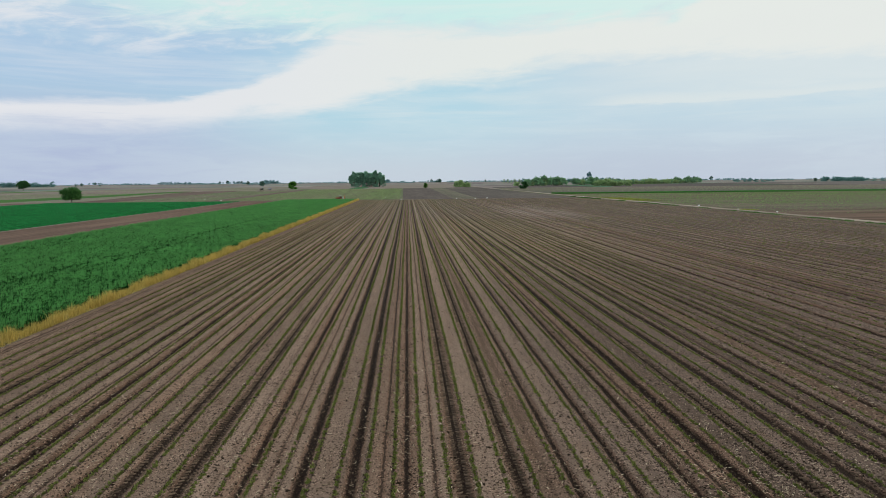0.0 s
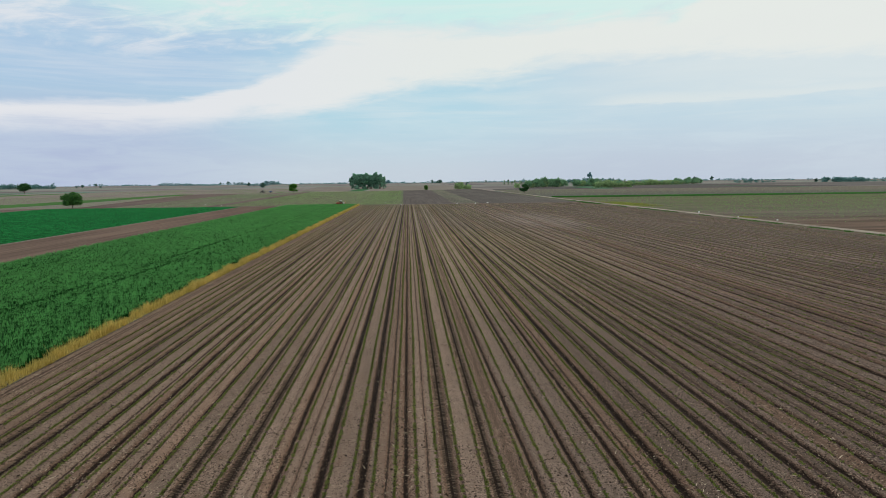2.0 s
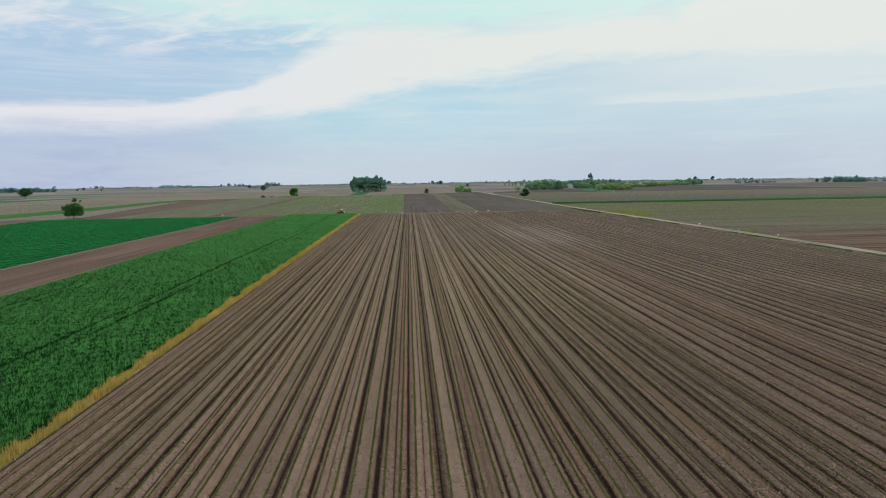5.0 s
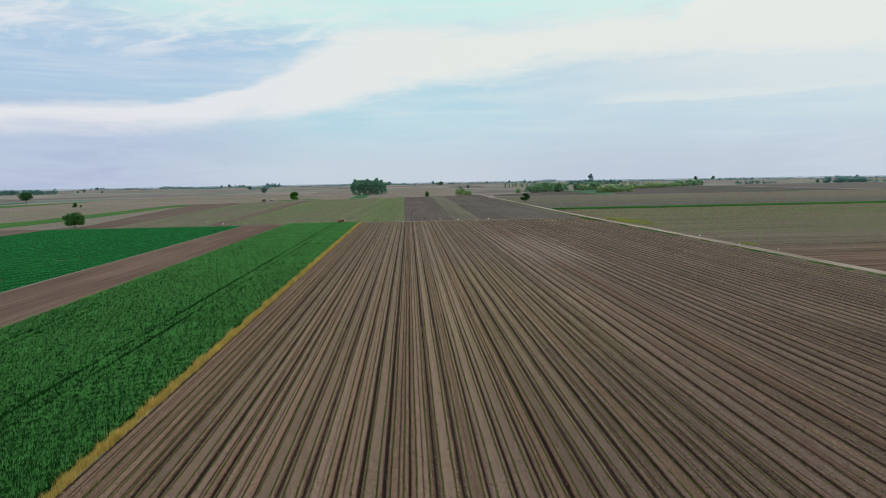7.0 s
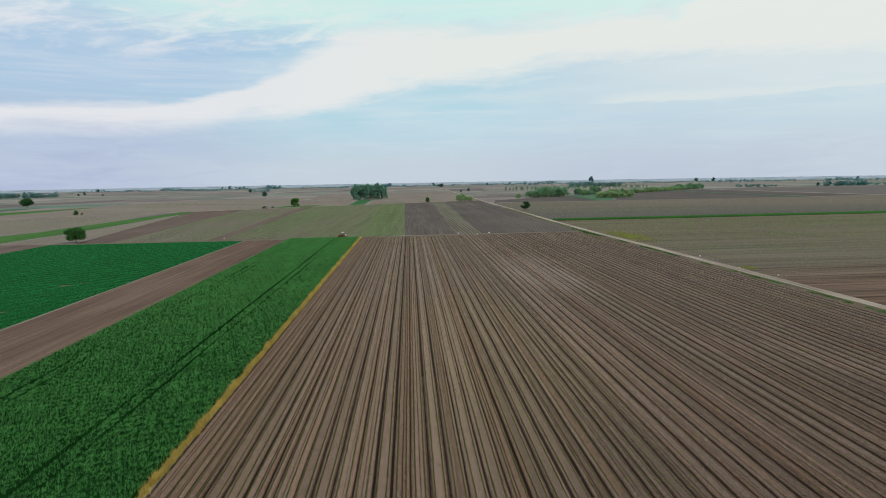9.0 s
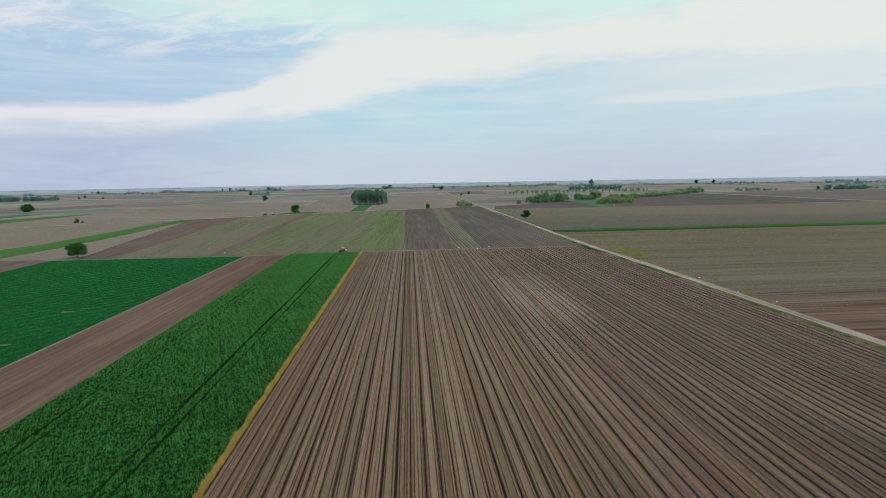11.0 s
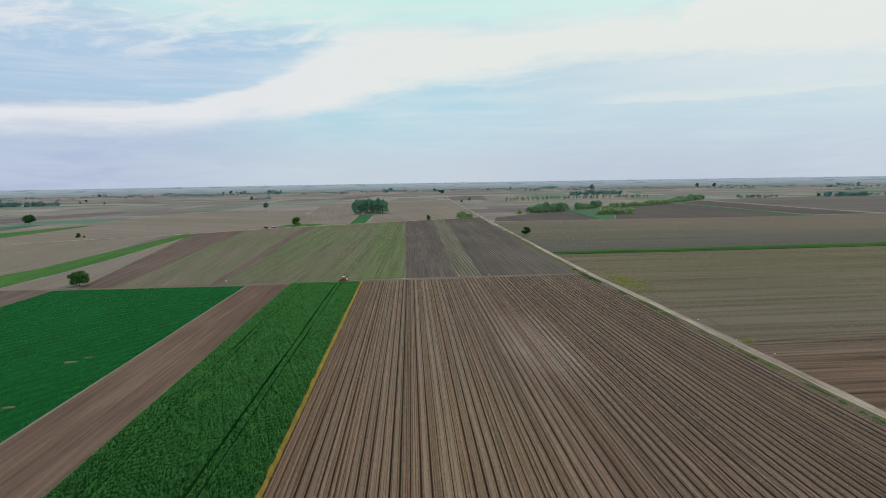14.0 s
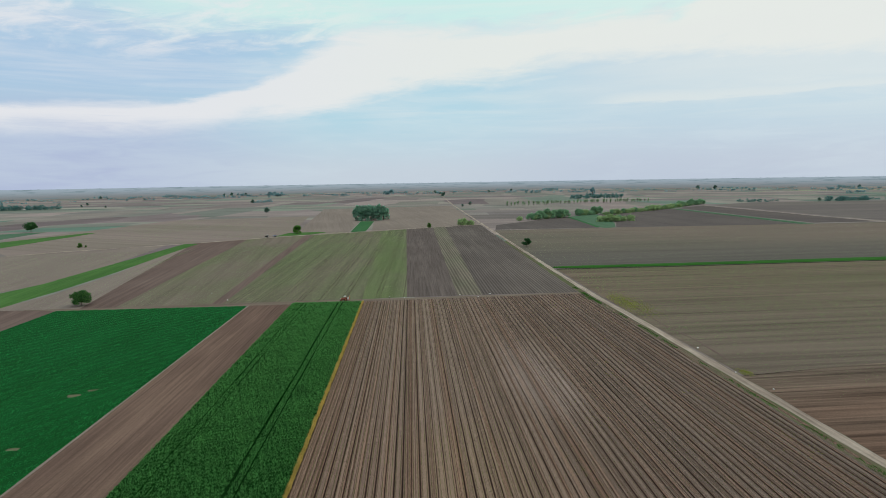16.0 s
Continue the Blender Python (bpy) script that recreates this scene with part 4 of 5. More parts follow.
def litter():
    """Loose clods and bits of old straw on the seed bed."""
    n = 120000
    y = 12.5 + 75 * rng.uniform(0, 1, n) ** 1.5
    x = rng.uniform(-1, 1, n) * (4 + y * 0.85)
    keep = (x > -20) & (x < 70)
    x, y = x[keep], y[keep]
    n = len(x)
    r = rng.gamma(2.0, 0.009, n) + 0.013
    oct_v = np.array([(1, 0, 0), (-0.4, 0.9, 0), (-0.5, -0.8, 0.1), (0.1, 0.1, 0.7)])
    v = oct_v[None] * rng.uniform(0.6, 1.3, (n, 4, 3)) * r[:, None, None]
    t = rng.uniform(0, 6.28, n)
    c, s = np.cos(t)[:, None], np.sin(t)[:, None]
    v = np.stack([v[..., 0] * c - v[..., 1] * s + x[:, None], v[..., 0] * s + v[..., 1] * c + y[:, None], v[..., 2] + 0.142], -1)
    f = (np.arange(n) * 4)[:, None, None] + np.array([(0, 1, 3), (1, 2, 3), (2, 0, 3)])[None]
    tagged(new("soil_clods", mesh_of("soil_clods", v.reshape(-1, 3), f.reshape(-1, 3), CLOD)), "loose brown clods scattered over the seed bed", "soil", "", "stuff")
    n = 52000
    y = 12.5 + 120 * rng.uniform(0, 1, n) ** 1.35
    x = rng.uniform(-1, 1, n) * (4 + y * 0.85)
    keep = (x > -20) & (x < 72)
    strip = np.modf(np.abs(np.sin(np.floor((x - ROW0) / ROW) * 12.9898) * 43758.5453))[0]
    keep &= rng.uniform(0, 1, n) < 0.15 + 0.35 * (ripple(x, y * 0.4, 9) > 0.15) + 0.5 * (strip > 0.72)
    for t in TRACKS:
        keep &= np.abs(x - t) > 0.22
    x, y = x[keep], y[keep]
    n = len(x)
    l, w, t = rng.gamma(2.0, 0.013, n) + 0.012, rng.uniform(0.007, 0.015, n), rng.uniform(0, 6.28, n)
    q = np.array([(-1, -1), (1, -1), (1, 1), (-1, 1)])
    a, b = q[None, :, 0] * l[:, None], q[None, :, 1] * w[:, None]
    c, s = np.cos(t)[:, None], np.sin(t)[:, None]
    z = 0.172 + rng.uniform(0, 0.02, (n, 1)) + q[None, :, 0] * rng.uniform(-0.012, 0.012, (n, 1))
    v = np.stack([a * c - b * s + x[:, None], a * s + b * c + y[:, None], np.broadcast_to(z, a.shape)], -1)
    tagged(new("straw_bits", mesh_of("straw_bits", v.reshape(-1, 3), np.arange(n * 4).reshape(-1, 4), STRAW)), "pale bits of old maize straw lying on the soil", "straw", "", "stuff")


litter()


def tread_marks(lanes, y0, y1):
    """Herring-bone ridges that tractor tyres left in some furrows."""
    vs, n = [], 0
    for x in lanes:
        for side in (-1, 1):
            y = np.arange(y0, y1, 0.165) + 0.08 * (side > 0)
            k = len(y)
            inner, outer = x + side * 0.05, x + side * (0.18 + 0.015 * np.sin(y) + rng.uniform(-0.02, 0.02, k))
            w = 0.020 + rng.uniform(-0.005, 0.005, k)
            back = 0.10
            z0, z1 = 0.05, 0.10 + rng.uniform(-0.015, 0.008, k)
            ones = np.ones(k)
            foot = [(inner * ones, y - w, z0 * ones), (outer, y - w - back, z0 * ones + 0.03), (outer, y + w - back, z0 * ones + 0.03), (inner * ones, y + w, z0 * ones)]
            crest = [(inner * ones, y, z1), (outer, y - back, z1 + 0.015)]
            vs.append(np.stack([np.stack(p, -1) for p in foot + crest], 1))
    v = np.concatenate(vs)
    f = (np.arange(len(v)) * 6)[:, None, None] + np.array([(0, 1, 5, 4), (3, 4, 5, 2)])[None]
    tagged(new("tyre_marks", mesh_of("tyre_marks", v.reshape(-1, 3), f.reshape(-1, 4), TREAD)), "herring-bone tractor tyre prints pressed in the damp furrows", "tyre marks", "", "stuff")


tread_marks([row_x(k + 0.5) for k in (-23, -21, -11, -9, 1, 3, 13, 25, 27)], 12, 70)


# ---- trees ----
def tree_meshes(seed, height, width, bare, leaves, size, clumps, squash=1.0, stems=1):
    """Trunk and crown meshes of a broad-leaved tree: tapered limbs and a ragged crown of leaf sprays."""
    r = np.random.default_rng(seed)
    bm = bmesh.new()

    def limb(p, q, r0, r1, sides=6):
        d = (q - p)
        m = Matrix.Translation(p) @ d.to_track_quat("Z", "Y").to_matrix().to_4x4()
        ring = []
        for h, rad in ((0, r0), (d.length * 0.5, (r0 + r1) / 2), (d.length, r1)):
            bend = 0.08 * d.length if h == d.length * 0.5 else 0
            ring.append([bm.verts.new(m @ Vector((rad * math.cos(6.283 * i / sides) + bend * 0.4, rad * math.sin(6.283 * i / sides) + bend * 0.3, h))) for i in range(sides)])
        for a, b in zip(ring, ring[1:]):
            for i in range(sides):
                bm.faces.new((a[i], a[(i + 1) % sides], b[(i + 1) % sides], b[i]))
        bm.faces.new(ring[-1])

    crown_h = height - bare
    cen = []
    for i in range(clumps):
        t = r.uniform(0, 1)
        ang = 2.4 * i + r.uniform(-0.4, 0.4)
        prof = math.sin(math.pi * min(1, 0.22 + 0.72 * t)) ** 0.6
        rad = width / 2 * prof * r.uniform(0.35, 0.82)
        cen.append(Vector((math.cos(ang) * rad, math.sin(ang) * rad * squash, bare + crown_h * (0.03 + 0.84 * t))))
    fork = bare * 0.9 + crown_h * 0.12
    for s in range(stems):
        off = Vector((r.uniform(-1, 1), r.uniform(-1, 1), 0)) * (0.12 * width if stems > 1 else 0)
        top = Vector((off.x * 1.6 + r.uniform(-0.2, 0.2), off.y * 1.6, fork))
        tr = height * 0.026 / math.sqrt(stems)
        limb(off, top, tr * 1.3, tr * 0.8, 8)
        limb(top, Vector((top.x * 1.3, top.y * 1.3, bare + crown_h * 0.75)), tr * 0.8, tr * 0.15)
        for c in cen[s::stems][:9]:
            limb(top.lerp(Vector((top.x, top.y, bare + crown_h * 0.5)), r.uniform(0, 0.7)), c, tr * 0.45, tr * 0.08, 5)
    trunk = bpy.data.meshes.new("trunk")
    bm.to_mesh(trunk), bm.free()
    trunk.materials.append(BARK)
    which = r.integers(0, clumps, leaves)
    blob = np.array([tuple(c) for c in cen])[which]
    cs = (width * 0.5 / clumps ** 0.33) * r.uniform(0.75, 1.4, clumps)[which]
    u = r.normal(0, 1, (leaves, 3))
    u /= np.linalg.norm(u, axis=1, keepdims=True)
    p = blob + u * (cs * r.uniform(0.12, 1.0, leaves) ** 0.5)[:, None] * np.array([1, squash, 0.78])
    p[:, 2] = np.where(p[:, 2] < bare * 0.75, bare * 0.75 + r.uniform(0, 0.12, leaves) * crown_h, p[:, 2])
    ax = r.normal(0, 1, (leaves, 3))
    ax /= np.linalg.norm(ax, axis=1, keepdims=True)
    bx = np.cross(ax, u + 0.3 * r.normal(0, 1, (leaves, 3)))
    bx /= np.linalg.norm(bx, axis=1, keepdims=True) + 1e-6
    sz = size * r.uniform(0.55, 1.25, leaves)[:, None]
    nrm = np.cross(ax, bx)
    v = np.stack([p - ax * sz, p + bx * sz * 0.55 + nrm * sz * 0.2, p + ax * sz, p - bx * sz * 0.55 - nrm * sz * 0.15], 1)
    return trunk, v.reshape(-1, 3), np.arange(leaves * 4).reshape(-1, 4)


def tree_kind(name, label, category, leaf, *shape, **more):
    trunk, v, f = tree_meshes(*shape, **more)
    root = tagged(new(name), label, category)
    t = new("trunk", trunk)
    t.parent = root
    c = new("crown", mesh_of("crown", v, f, leaf))
    c.parent = root
    return root


def put(ob, x, y, turn=0.0, scale=1.0, tall=1.0, label="", group=""):
    m = pose(x, y, 0, 0, 0, turn) @ Matrix.Diagonal((scale, scale, scale * tall, 1))
    got = copy_thing(ob, m)
    return tagged(got, label, "", group)


def settle(ob, x, y, turn=0.0):
    ob.matrix_basis = pose(x, y, 0, 0, 0, turn)
    return ob


def trees():
    settle(tree_kind("tree", "lone round green tree on the headland corner", "tree", LEAF10, 11, 6.2, 8.8, 1.6, 3000, 0.36, 17), -138.5, 257)
    settle(tree_kind("tree", "small round tree with a bare trunk by the road", "tree", LEAF7, 12, 6.6, 6.6, 1.7, 2600, 0.34, 22), 85.6, 438)
    settle(tree_kind("tree", "broad dark lone tree in a bare field", "tree", LEAF7, 15, 10.2, 15.0, 3.4, 2200, 0.7, 18), -421, 688, 40)
    settle(tree_kind("tree", "low round tree on a grass patch by the lane", "tree", LEAF, 14, 8.0, 9.6, 1.0, 2600, 0.5, 26), -111.5, 596)
    tall = tree_kind("tree", "tall leafy tree in a dense clump", "tree", LEAF2, 21, 21.5, 10.5, 1.0, 4200, 0.62, 40)
    settle(tall, -67, 776)
    tagged(tall, "", "", "tree clump past the lane")
    tall2 = tree_kind("tree", "tall leafy tree in a dense clump", "tree", LEAF2, 22, 20.5, 11.0, 0.8, 4200, 0.62, 38)
    settle(tall2, -58, 779, 30)
    tagged(tall2, "", "", "tree clump past the lane")
    for i, (x, y, k) in enumerate(((-51.5, 776, 0.98), (-46.0, 775, 0.92), (-40.5, 777, 0.99), (-35.0, 775, 0.95), (-71.5, 779, 0.82), (-63, 785, 0.93), (-55, 784, 0.90), (-48.5, 786, 0.96), (-42.5, 785, 0.92), (-36, 784, 0.90), (-31, 780, 0.78))):
        put((tall, tall2)[i % 2], x, y, 57 * i, k, (1.04, 1.0, 1.07)[i % 3])
    under = tree_kind("shrub", "leafy undergrowth shrub below the tall trees", "shrub", LEAF2, 24, 4.6, 8.0, 0.0, 900, 0.55, 16, stems=4)
    settle(under, -65, 772)
    tagged(under, "", "", "tree clump past the lane")
    for i, (x, y) in enumerate(((-55, 773), (-40, 773))):
        put(under, x, y, 47 * i, 0.85 + 0.1 * (i % 3), 0.9)
    bush = tree_kind("shrub", "pale green willow shrub by the lane", "shrub", LEAF3, 31, 8.6, 13.0, 0.6, 2200, 0.5, 26, stems=4)
    settle(bush, 57, 662)
    tagged(bush, "", "", "roadside shrubs")
    put(bush, 66, 664, 80, 0.75, 0.9)
    put(bush, 131, 716, 130, 0.62, 1.1)
    small = tree_kind("shrub", "small dark green shrub", "shrub", LEAF, 32, 5.2, 4.6, 0.4, 900, 0.4, 14, stems=3)
    settle(small, 19.5, 636)
    for x, y, s in ((-270, 503, 0.95), (-266, 504, 0.45)):
        put(small, x, y, x, s, 0.75, "low dark shrub beside the lane")
    mid = tree_kind("tree", "small dark field tree", "tree", LEAF9, 33, 10.0, 9.5, 1.4, 1100, 0.6, 18)
    settle(mid, -243, 1027)
    for x, y, s in ((97, 1125, 0.5), (118, 1194, 0.7), (98, 1853, 1.3), (92, 2262, 1.3), (110, 2000, 1.2), (104, 2120, 0.9), (-782, 1472, 0.6), (-830, 1591, 0.75), (-693, 1405, 0.5), (-398, 1536, 1.0), (762, 1084, 0.72), (1099, 2252, 1.6), (1140, 2202, 1.6), (-905, 3100, 1.8), (-760, 2500, 1.1), (-700, 2600, 1.2), (2010, 2600, 1.5), (-1500, 3000, 1.4), (300, 2300, 1.0), (420, 2500, 1.1)):
        near = min(1.0, 2600 / math.hypot(x, y))
        put(mid, x * near, y * near, x * 7, s * near, 1.0, "dark tree standing alone far across the plain")
    hedge = tree_kind("shrub", "bushy green hedgerow shrub", "shrub", LEAF6, 41, 8.0, 13.0, 0.2, 1500, 0.65, 24, stems=3)
    settle(hedge, 146, 724)
    tagged(hedge, "", "", "hedge east of the road")
    hedge2 = tree_kind("shrub", "light green hedgerow shrub", "shrub", LEAF3, 42, 7.0, 12.0, 0.2, 1400, 0.65, 22, stems=3)
    settle(hedge2, 216, 672)
    tagged(hedge2, "", "", "hedge east of the road")
    k = 0
    for (x0, y0), (x1, y1), n, pick, s in (((152, 728), (200, 760), 13, 0, 0.95), ((224, 790), (260, 820), 9, 0, 0.8), ((222, 672), (256, 680), 7, 1, 0.75), ((228, 690), (246, 700), 4, 1, 0.6), ((262, 795), (356, 877), 20, 1, 0.72), ((356, 877), (440, 960), 17, 1, 0.8), ((430, 955), (515, 1040), 18, 0, 0.9)):
        for i in range(n):
            f = i / max(1, n - 1)
            put((hedge, hedge2)[pick if (k * 7) % 5 else 1 - pick], x0 + (x1 - x0) * f + random.uniform(-2, 2), y0 + (y1 - y0) * f + random.uniform(-3, 3), 71 * k, s * random.uniform(0.7, 1.2), random.uniform(0.85, 1.5))
            k += 1
    slim = tree_kind("tree", "slim young roadside tree", "tree", LEAF8, 51, 9.0, 5.2, 2.4, 420, 0.5, 12)
    settle(slim, 180, 1113)
    tagged(slim, "", "", "row of young trees")
    for i in range(11):
        put(slim, 187 + 7.2 * i + random.uniform(-2, 2), 1114 + 1.6 * i, 40 * i, random.uniform(0.75, 1.05))
    for i in range(46):
        put(slim, 254 + 5.1 * i + random.uniform(-3, 3), 1161 + 0.85 * i + random.uniform(-6, 6), 40 * i, random.uniform(0.7, 0.95))
    tallest = tree_kind("tree", "very tall dark poplar above a wood", "tree", LEAF4, 61, 28, 13, 3, 900, 1.3, 18)
    settle(tallest, 458, 1495)
    put(tallest, -905, 1381, 0, 0.7, 1.0).scale.x *= 0.5


trees()


def far_wood(spots, name, label, leaf=LEAF4):
    """Distant woods: many ragged crowns joined."""
    vs, fs, k = [], [], 0
    for i, (x, y, h, w) in enumerate(spots):
        near = min(1.0, (2150 + 550 * (i // 6 * 0.618 % 1)) / math.hypot(x, y))
        x, y, h, w = x * near, y * near, h * near, w * near
        _, v, f = tree_meshes(100 + i % 5, h, w, h * 0.03, 230, 0.045 * (h + w), 12)
        vs.append(v + np.array([x, y, 0])), fs.append(f + k)
        k += len(v)
    tagged(new(name, mesh_of(name, np.concatenate(vs), np.concatenate(fs), leaf)), label, "wood", "", "stuff")


def woods():
    r = random.Random(9)

    def belt(x0, y0, x1, y1, step, h, w, deep=10):
        n = max(2, int(math.hypot(x1 - x0, y1 - y0) / step))
        return [(x0 + (x1 - x0) * i / n + r.uniform(-step, step) * 0.4, y0 + (y1 - y0) * i / n + r.uniform(-deep, deep), h * r.uniform(0.65, 1.15), w * r.uniform(0.8, 1.2)) for i in range(n + 1)]

    s = belt(-1010, 1290, -778, 1358, 4.5, 10.5, 13, 14)
    far_wood(s, "wood", "low dark wood far across the plain", LEAF5)
    s = belt(393, 1444, 521, 1465, 5, 12.0, 13) + belt(618, 1098, 656, 1079, 6, 6, 8, 5) + belt(674, 1095, 688, 1098, 6, 4, 6, 3) + belt(774, 1077, 863, 1093, 4, 8.5, 10, 8) + belt(863, 1093, 980, 1110, 14, 5, 8, 8)
    far_wood(s, "wood", "dark green copse between distant fields", LEAF5)
    s = belt(598, 3065, 770, 3063, 14, 16, 18) + belt(1685, 2357, 1823, 2354, 10, 11, 13) + belt(1120, 1488, 1155, 1476, 8, 8, 10, 4) + belt(1650, 3045, 1810, 3086, 12, 11, 14) + belt(-417, 3833, -273, 3913, 14, 10, 14) + belt(-192, 4400, -130, 4600, 14, 24, 24) + belt(-398, 1540, -366, 1599, 7, 7, 9, 4) + belt(-981, 4215, -927, 4413, 14, 26, 24) + belt(-1686, 4240, -1513, 4291, 14, 19, 22) + belt(-981, 3422, -862, 3169, 40, 14, 16) + belt(420, 3900, 560, 3900, 16, 12, 16)
    far_wood(s, "wood", "hazy blue-green wood near the horizon")
    s = []
    for i in range(60):
        d, a = r.uniform(3000, 4700), r.uniform(-42, 48)
        x, y = d * math.sin(radians(a)), d * math.cos(radians(a))
        n = r.choice((1, 1, 2, 4, 7))
        s += belt(x, y, x + n * 12, y + r.uniform(-5, 5), 11, r.uniform(6, 11), r.uniform(10, 16))
    for i in range(46):
        d, a = r.uniform(4250, 4850), -41 + 87 * i / 45 + r.uniform(-0.8, 0.8)
        n = r.choice((2, 5, 9, 14))
        x, y = d * math.sin(radians(a)), d * math.cos(radians(a))
        s += belt(x, y, x + n * 14 * math.cos(radians(a)), y - n * 14 * math.sin(radians(a)), 13, r.uniform(5, 9), r.uniform(14, 20))
    far_wood(s, "wood", "hazy scattered trees along the horizon")


woods()


# ---- machines ----
def box(bm, size, at, bevel=0.04, taper=1.0, lean=0.0):
    """A bevelled box whose top may be narrower along x and set back."""
    got = bmesh.ops.create_cube(bm, size=1)["verts"]
    for v in got:
        top = v.co.z > 0
        k = taper if top else 1.0
        v.co = Vector((v.co.x * size[0] * k + (lean if top else 0) + at[0], v.co.y * size[1] + at[1], v.co.z * size[2] + at[2]))
    edges = list({e for v in got for e in v.link_edges})
    bmesh.ops.bevel(bm, geom=edges, offset=bevel, segments=2, affect="EDGES")


def drum(bm, r, width, at, rim=0.0, turn="Y", seg=20):
    """A wheel-like solid of revolution on the y axis, rounded at its shoulders and hollow by rim."""
    prof = [(rim, -width / 2), (r * 0.9, -width / 2), (r, -width * 0.32), (r, width * 0.32), (r * 0.9, width / 2), (rim, width / 2)]
    rings = []
    for i in range(seg):
        a = 6.2832 * i / seg
        rings.append([bm.verts.new((at[0] + p * math.cos(a), at[1] + q, at[2] + p * math.sin(a)) if turn == "Y" else (at[0] + q, at[1] + p * math.cos(a), at[2] + p * math.sin(a))) for p, q in prof])
    for i in range(seg):
        a, b = rings[i], rings[(i + 1) % seg]
        for j in range(len(prof)):
            k = (j + 1) % len(prof)
            bm.faces.new((a[j], a[k], b[k], b[j]))


def shape(*calls):
    bm = bmesh.new()
    for f, *args in calls:
        f(bm, *args)
    bmesh.ops.recalc_face_normals(bm, faces=bm.faces[:])
    return bm


def wheel(parent, name, r, width, at, rim_mat):
    bm = shape((drum, r, width, at, r * 0.52))
    for i in range(int(r * 22)):  # tread bars
        a = 6.2832 * i / int(r * 22)
        for side in (-1, 1):
            got = bmesh.ops.create_cube(bm, size=1)["verts"]
            m = Matrix.Translation(at) @ Matrix.Rotation(-a, 4, "Y") @ Matrix.Translation((r, side * width * 0.22, 0)) @ Matrix.Rotation(side * 0.6, 4, "X") @ Matrix.Diagonal((0.05, width * 0.45, 0.05, 1))
            for v in got:
                v.co = m @ v.co
    tyre = part(name, bm, RUBBER, parent, "black lugged tractor tyre")
    part("rim", shape((drum, r * 0.54, width * 0.55, at, 0.03), (drum, r * 0.18, width * 0.8, at, 0.0)), rim_mat, tyre)
    return tyre


def tractor(label, hood_mat, roof_mat, rim_mat):
    """A medium farm tractor that faces -x, with a mounted spray tank and folded booms."""
    root = tagged(new("tractor"), label, "tractor")
    part("hood", shape((box, (1.55, 0.72, 0.62), (-1.35, 0, 1.22), 0.10, 0.94), (box, (0.12, 0.60, 0.50), (-2.14, 0, 1.16), 0.03)), hood_mat, root)
    part("chassis", shape((box, (3.0, 0.42, 0.40), (-0.6, 0, 0.78), 0.05), (box, (0.25, 1.35, 0.16), (-1.75, 0, 0.62), 0.04), (box, (0.35, 1.5, 0.3), (0.55, 0, 0.85), 0.05)), IRON, root)
    cab = part("cab", shape((box, (1.35, 1.35, 0.65), (0.15, 0, 1.25), 0.06), *[(box, (0.08, 0.08, 1.05), (x, y, 2.0), 0.015, 1.0, -0.06 if x > 0 else 0.05) for x in (-0.48, 0.78) for y in (-0.62, 0.62)]), hood_mat, root)
    part("roof", shape((box, (1.55, 1.5, 0.16), (0.15, 0, 2.58), 0.07, 0.94)), roof_mat, cab)
    for at, size in (((-0.48, 0, 2.03), (0.02, 1.12, 0.9)), ((0.78, 0, 2.03), (0.02, 1.12, 0.9)), ((0.15, -0.63, 2.03), (1.1, 0.02, 0.9)), ((0.15, 0.63, 2.03), (1.1, 0.02, 0.9))):
        part("window", shape((box, size, at, 0.004)), GLASS, cab)
    for y in (-0.86, 0.86):
        part("fender", shape((box, (1.2, 0.42, 0.10), (0.55, y, 1.66), 0.04, 0.7), (box, (0.10, 0.42, 0.5), (-0.12, y, 1.38), 0.03, 1.0, 0.15)), hood_mat, root)
        wheel(root, "rear_wheel", 0.78, 0.44, (0.55, y, 0.80), rim_mat)
        wheel(root, "front_wheel", 0.50, 0.30, (-1.75, y * 0.86, 0.52), rim_mat)
        part("headlight", shape((drum, 0.09, 0.06, (-2.21, y * 0.25, 1.28), 0.0, "X", 12)), SACK, root)
    part("exhaust", shape((box, (0.08, 0.08, 1.0), (-0.95, 0.34, 1.95), 0.02), (box, (0.13, 0.13, 0.45), (-0.95, 0.34, 1.75), 0.03)), IRON, root)
    return root


def sprayer(parent_label, x, y, turn):
    root = tagged(new("sprayer"), parent_label, "sprayer")
    part("tank", shape((box, (0.95, 1.5, 0.95), (1.75, 0, 1.30), 0.20)), WHITE, root, "white plastic spray tank")
    part("frame", shape((box, (0.9, 1.6, 0.10), (1.75, 0, 0.72), 0.02), (box, (0.10, 1.6, 1.3), (2.28, 0, 1.25), 0.02), (box, (0.6, 0.10, 0.10), (1.15, 0.3, 0.72), 0.02), (box, (0.6, 0.10, 0.10), (1.15, -0.3, 0.72), 0.02), (box, (0.12, 0.12, 0.7), (2.1, 0.6, 0.36), 0.02), (box, (0.12, 0.12, 0.7), (2.1, -0.6, 0.36), 0.02)), RED, root)
    for s in (-1, 1):
        part("boom", shape((box, (0.08, 0.08, 1.9), (2.42, s * 0.85, 1.75), 0.02), (box, (0.06, 0.06, 1.7), (2.50, s * 0.62, 1.70), 0.02), (box, (0.05, 0.5, 0.05), (2.42, s * 0.62, 2.3), 0.01)), ORANGE, root)
    root.matrix_basis = pose(x, y, 0.04, 0, 0, turn) @ Matrix.Diagonal((0.8, 0.8, 0.8, 1))
    return root


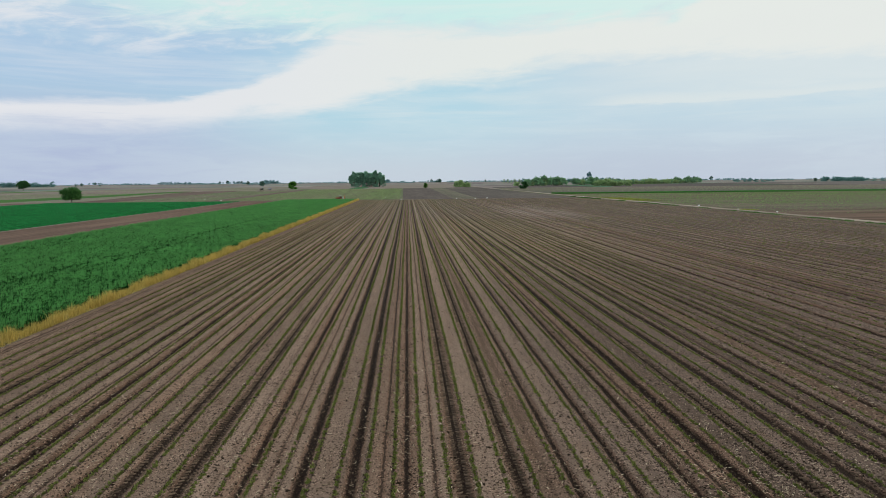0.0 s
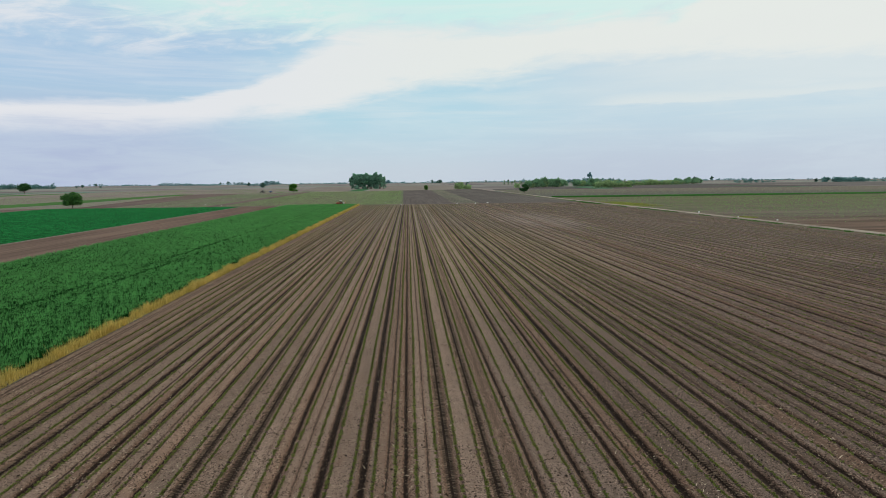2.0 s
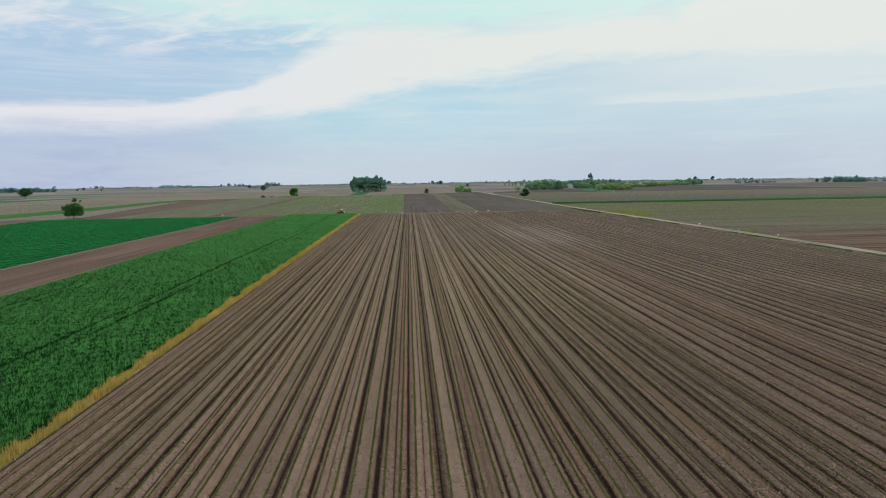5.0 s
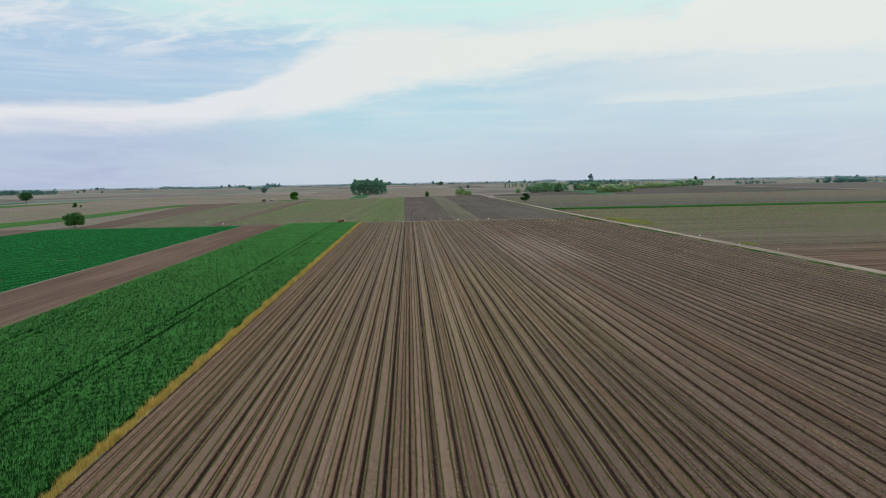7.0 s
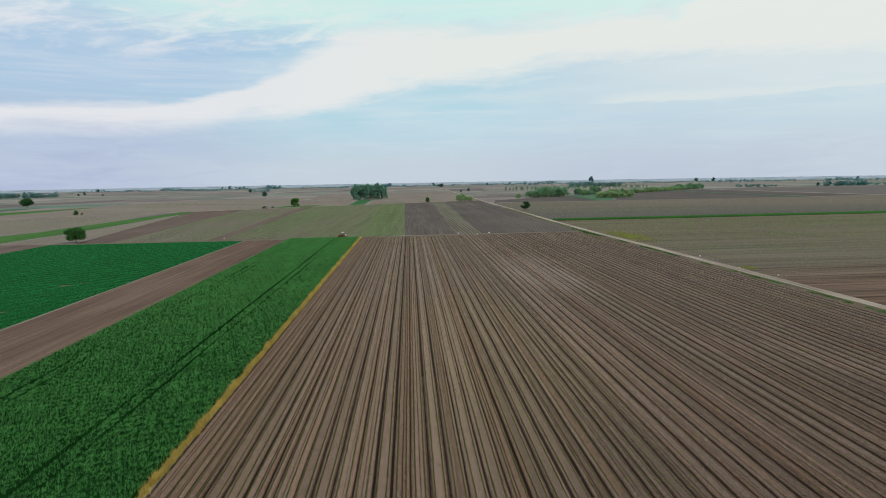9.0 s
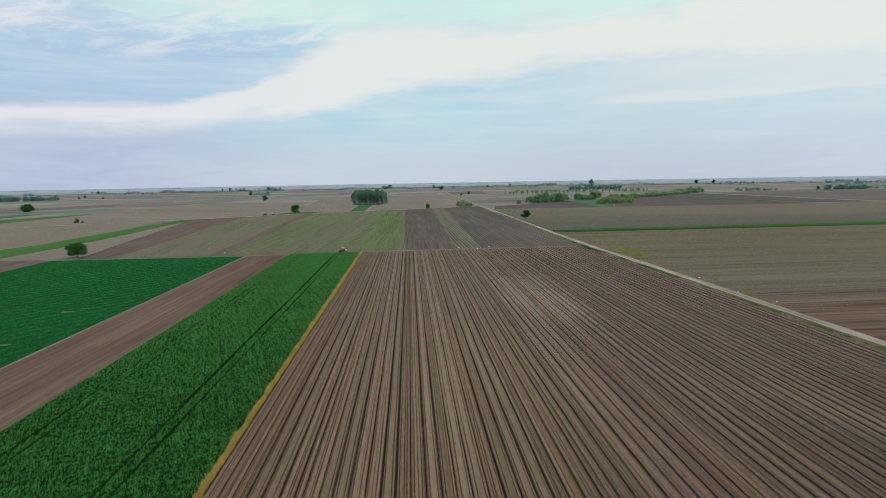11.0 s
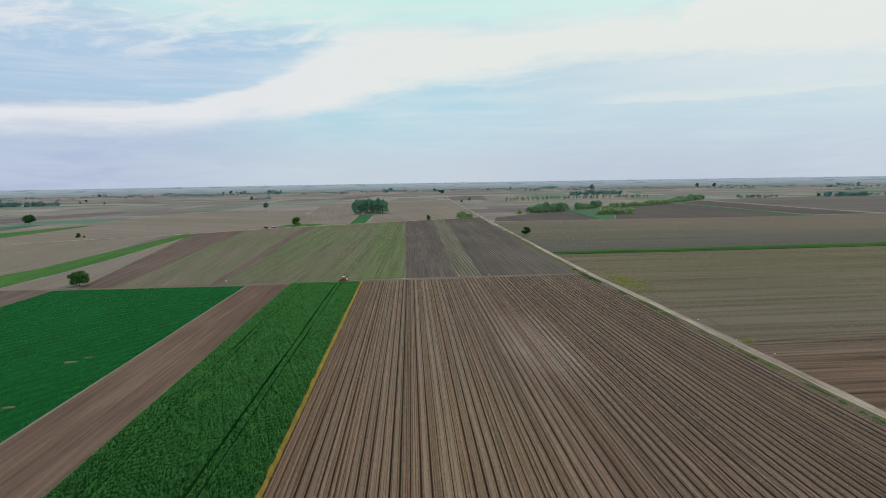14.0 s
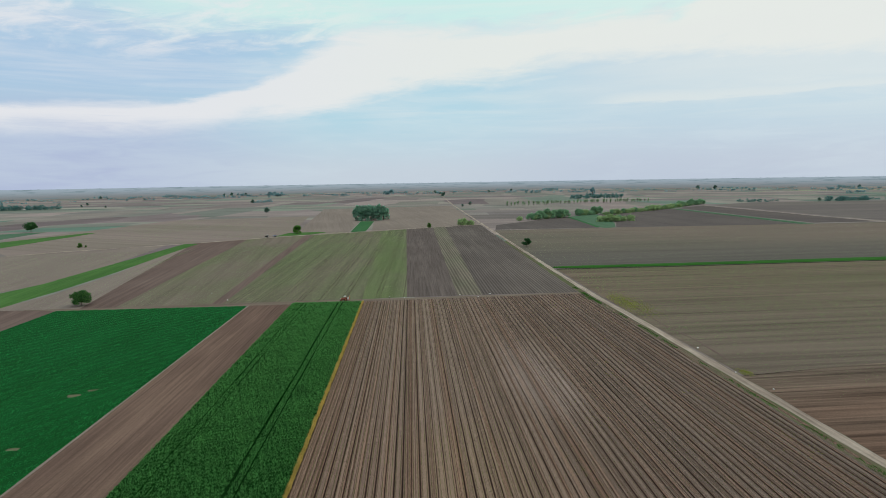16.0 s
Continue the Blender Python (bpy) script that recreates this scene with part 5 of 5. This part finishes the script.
def trailer(x, y, turn):
    root = tagged(new("trailer"), "small farm trailer with a pale load parked on the lane", "trailer")
    part("bed", shape((box, (2.6, 1.6, 0.12), (0, 0, 0.95), 0.03), (box, (2.6, 0.06, 0.55), (0, 0.78, 1.25), 0.02), (box, (2.6, 0.06, 0.55), (0, -0.78, 1.25), 0.02), (box, (0.06, 1.6, 0.55), (1.28, 0, 1.25), 0.02), (box, (0.06, 1.6, 0.55), (-1.28, 0, 1.25), 0.02)), BLUE, root)
    part("load", shape((box, (2.2, 1.3, 0.8), (0, 0, 1.45), 0.25, 0.8)), SACK, root, "heap of white sacks")
    part("drawbar", shape((box, (1.3, 0.10, 0.10), (-1.8, 0, 0.75), 0.02)), IRON, root)
    for yy in (-0.75, 0.75):
        wheel(root, "wheel", 0.42, 0.22, (0.2, yy, 0.44), IRON)
    root.matrix_basis = pose(x, y, 0.17, 0, 0, turn)
    return root


main = tractor("red tractor with a pale cab roof on the headland track", RED, WHITE, ORANGE)
main.matrix_basis = pose(-28.0, 252.2, 0.04, 0, 0, 2) @ Matrix.Diagonal((0.8, 0.8, 0.8, 1))
sprayer("red mounted sprayer with a white tank behind the tractor", -28.0, 252.2, 2)
second = tractor("tractor with a white cab roof parked on the lane", IRON, SACK, WHITE)
second.matrix_basis = pose(-132.0, 558.5, 0.19, 0, 0, 28)
trailer(-126.0, 562.2, 28)


def sack(x, y, size, turn, label):
    bm = bmesh.new()
    bmesh.ops.create_icosphere(bm, subdivisions=2, radius=0.5)
    for v in bm.verts:
        k = 1 + 0.18 * noise.noise(v.co * 3.1 + Vector((x, y, 0)))
        v.co = Vector((v.co.x * 1.2 * k, v.co.y * 0.8 * k, max(-0.28, v.co.z * 0.75 * k)))
    me = bpy.data.meshes.new("sack")
    bm.to_mesh(me), bm.free()
    me.materials.append(SACK)
    ob = tagged(new("sack", me), label, "sack", "white sacks by the fields")
    ob.matrix_basis = pose(x, y, 0.05 + 0.28 * size, 0, 0, turn) @ Matrix.Diagonal((size, size, size, 1))


SACKS = ((83.6, 167.9, 0.75), (82.7, 145.6, 0.60), (84.8, 132.9, 0.60), (-79.1, 260.4, 0.80), (-91.7, 278.5, 0.60), (-2.8, 255.1, 0.60), (21.3, 258.8, 0.70), (34.6, 259.6, 0.80), (28.7, 253.3, 0.70), (77.8, 261.7, 0.80))
for i, (x, y, size) in enumerate(SACKS):
    sack(x, y, size * 0.7, 50 * i, "small crumpled white plastic sack on bare soil")


def stake(x, y):
    root = tagged(new("marker_stake"), "dark wooden marker stake with a white rag on top", "stake")
    part("post", shape((box, (0.10, 0.10, 0.8), (0, 0, 0.4), 0.02)), BARK, root)
    part("rag", shape((box, (0.34, 0.22, 0.30), (0, 0, 0.92), 0.09, 0.7)), SACK, root, "white rag")
    root.matrix_basis = pose(x, y, 0.04)


stake(-9.3, 254.8)


# ---- verge weeds ----
def weeds():
    """Ragged grass along the road's field side and in a few clumps."""
    t = rng.uniform(0, 1, 9000)
    y = 40 + 230 * t ** 0.8
    edge = np.interp(y, [p[1] for p in ROAD[:9]], [p[0] for p in ROAD[:9]])
    x = edge - 2.5 - np.abs(rng.normal(0, 0.55, len(y)))
    keep = (ripple(x * 0.2, y, 23) + 0.6 * ripple(x, y, 6, 2) > -0.1) & (rng.uniform(0, 1, len(y)) < np.interp(y, [60, 150, 220, 238], [0.35, 0.15, 0.3, 1.0]))
    pts = [np.stack([x, y], 1)[keep]]
    for cx, cy, r, n in ((75.0, 251, 1.0, 120), (74.6, 244, 2.0, 120)):
        pts.append(np.stack([rng.normal(cx, r * 0.5, n), rng.normal(cy, r, n)], 1))
    tufts("weeds", np.concatenate(pts), 0.08, 0.38, 0.12, 4, WEED, "ragged green weeds along the dirt road", "weeds", 0.8, 0.06)

    spots = [np.stack([rng.normal(86.0, 3.6, 3600), rng.normal(233, 11.0, 3600)], 1), np.stack([rng.normal(85.2, 0.9, 260), rng.normal(145.5, 1.3, 260)], 1)]
    for cx, cy in ((45, 190), (52, 150), (60, 172), (66, 128), (38, 120), (69, 214), (58, 231), (30, 96), (72, 108)):
        spots.append(np.stack([rng.normal(cx, 1.6, 90), rng.normal(cy, 6.0, 90)], 1))
    spots = np.concatenate(spots)
    spots = spots[(spots[:, 0] < 76.0) | (spots[:, 0] > 81.5)]
    tufts("low_weeds", spots, 0.06, 0.12, 0.15, 4, WEED2, "sparse pale green weeds over bare soil", "weeds", 1.2, 0.05)


weeds()
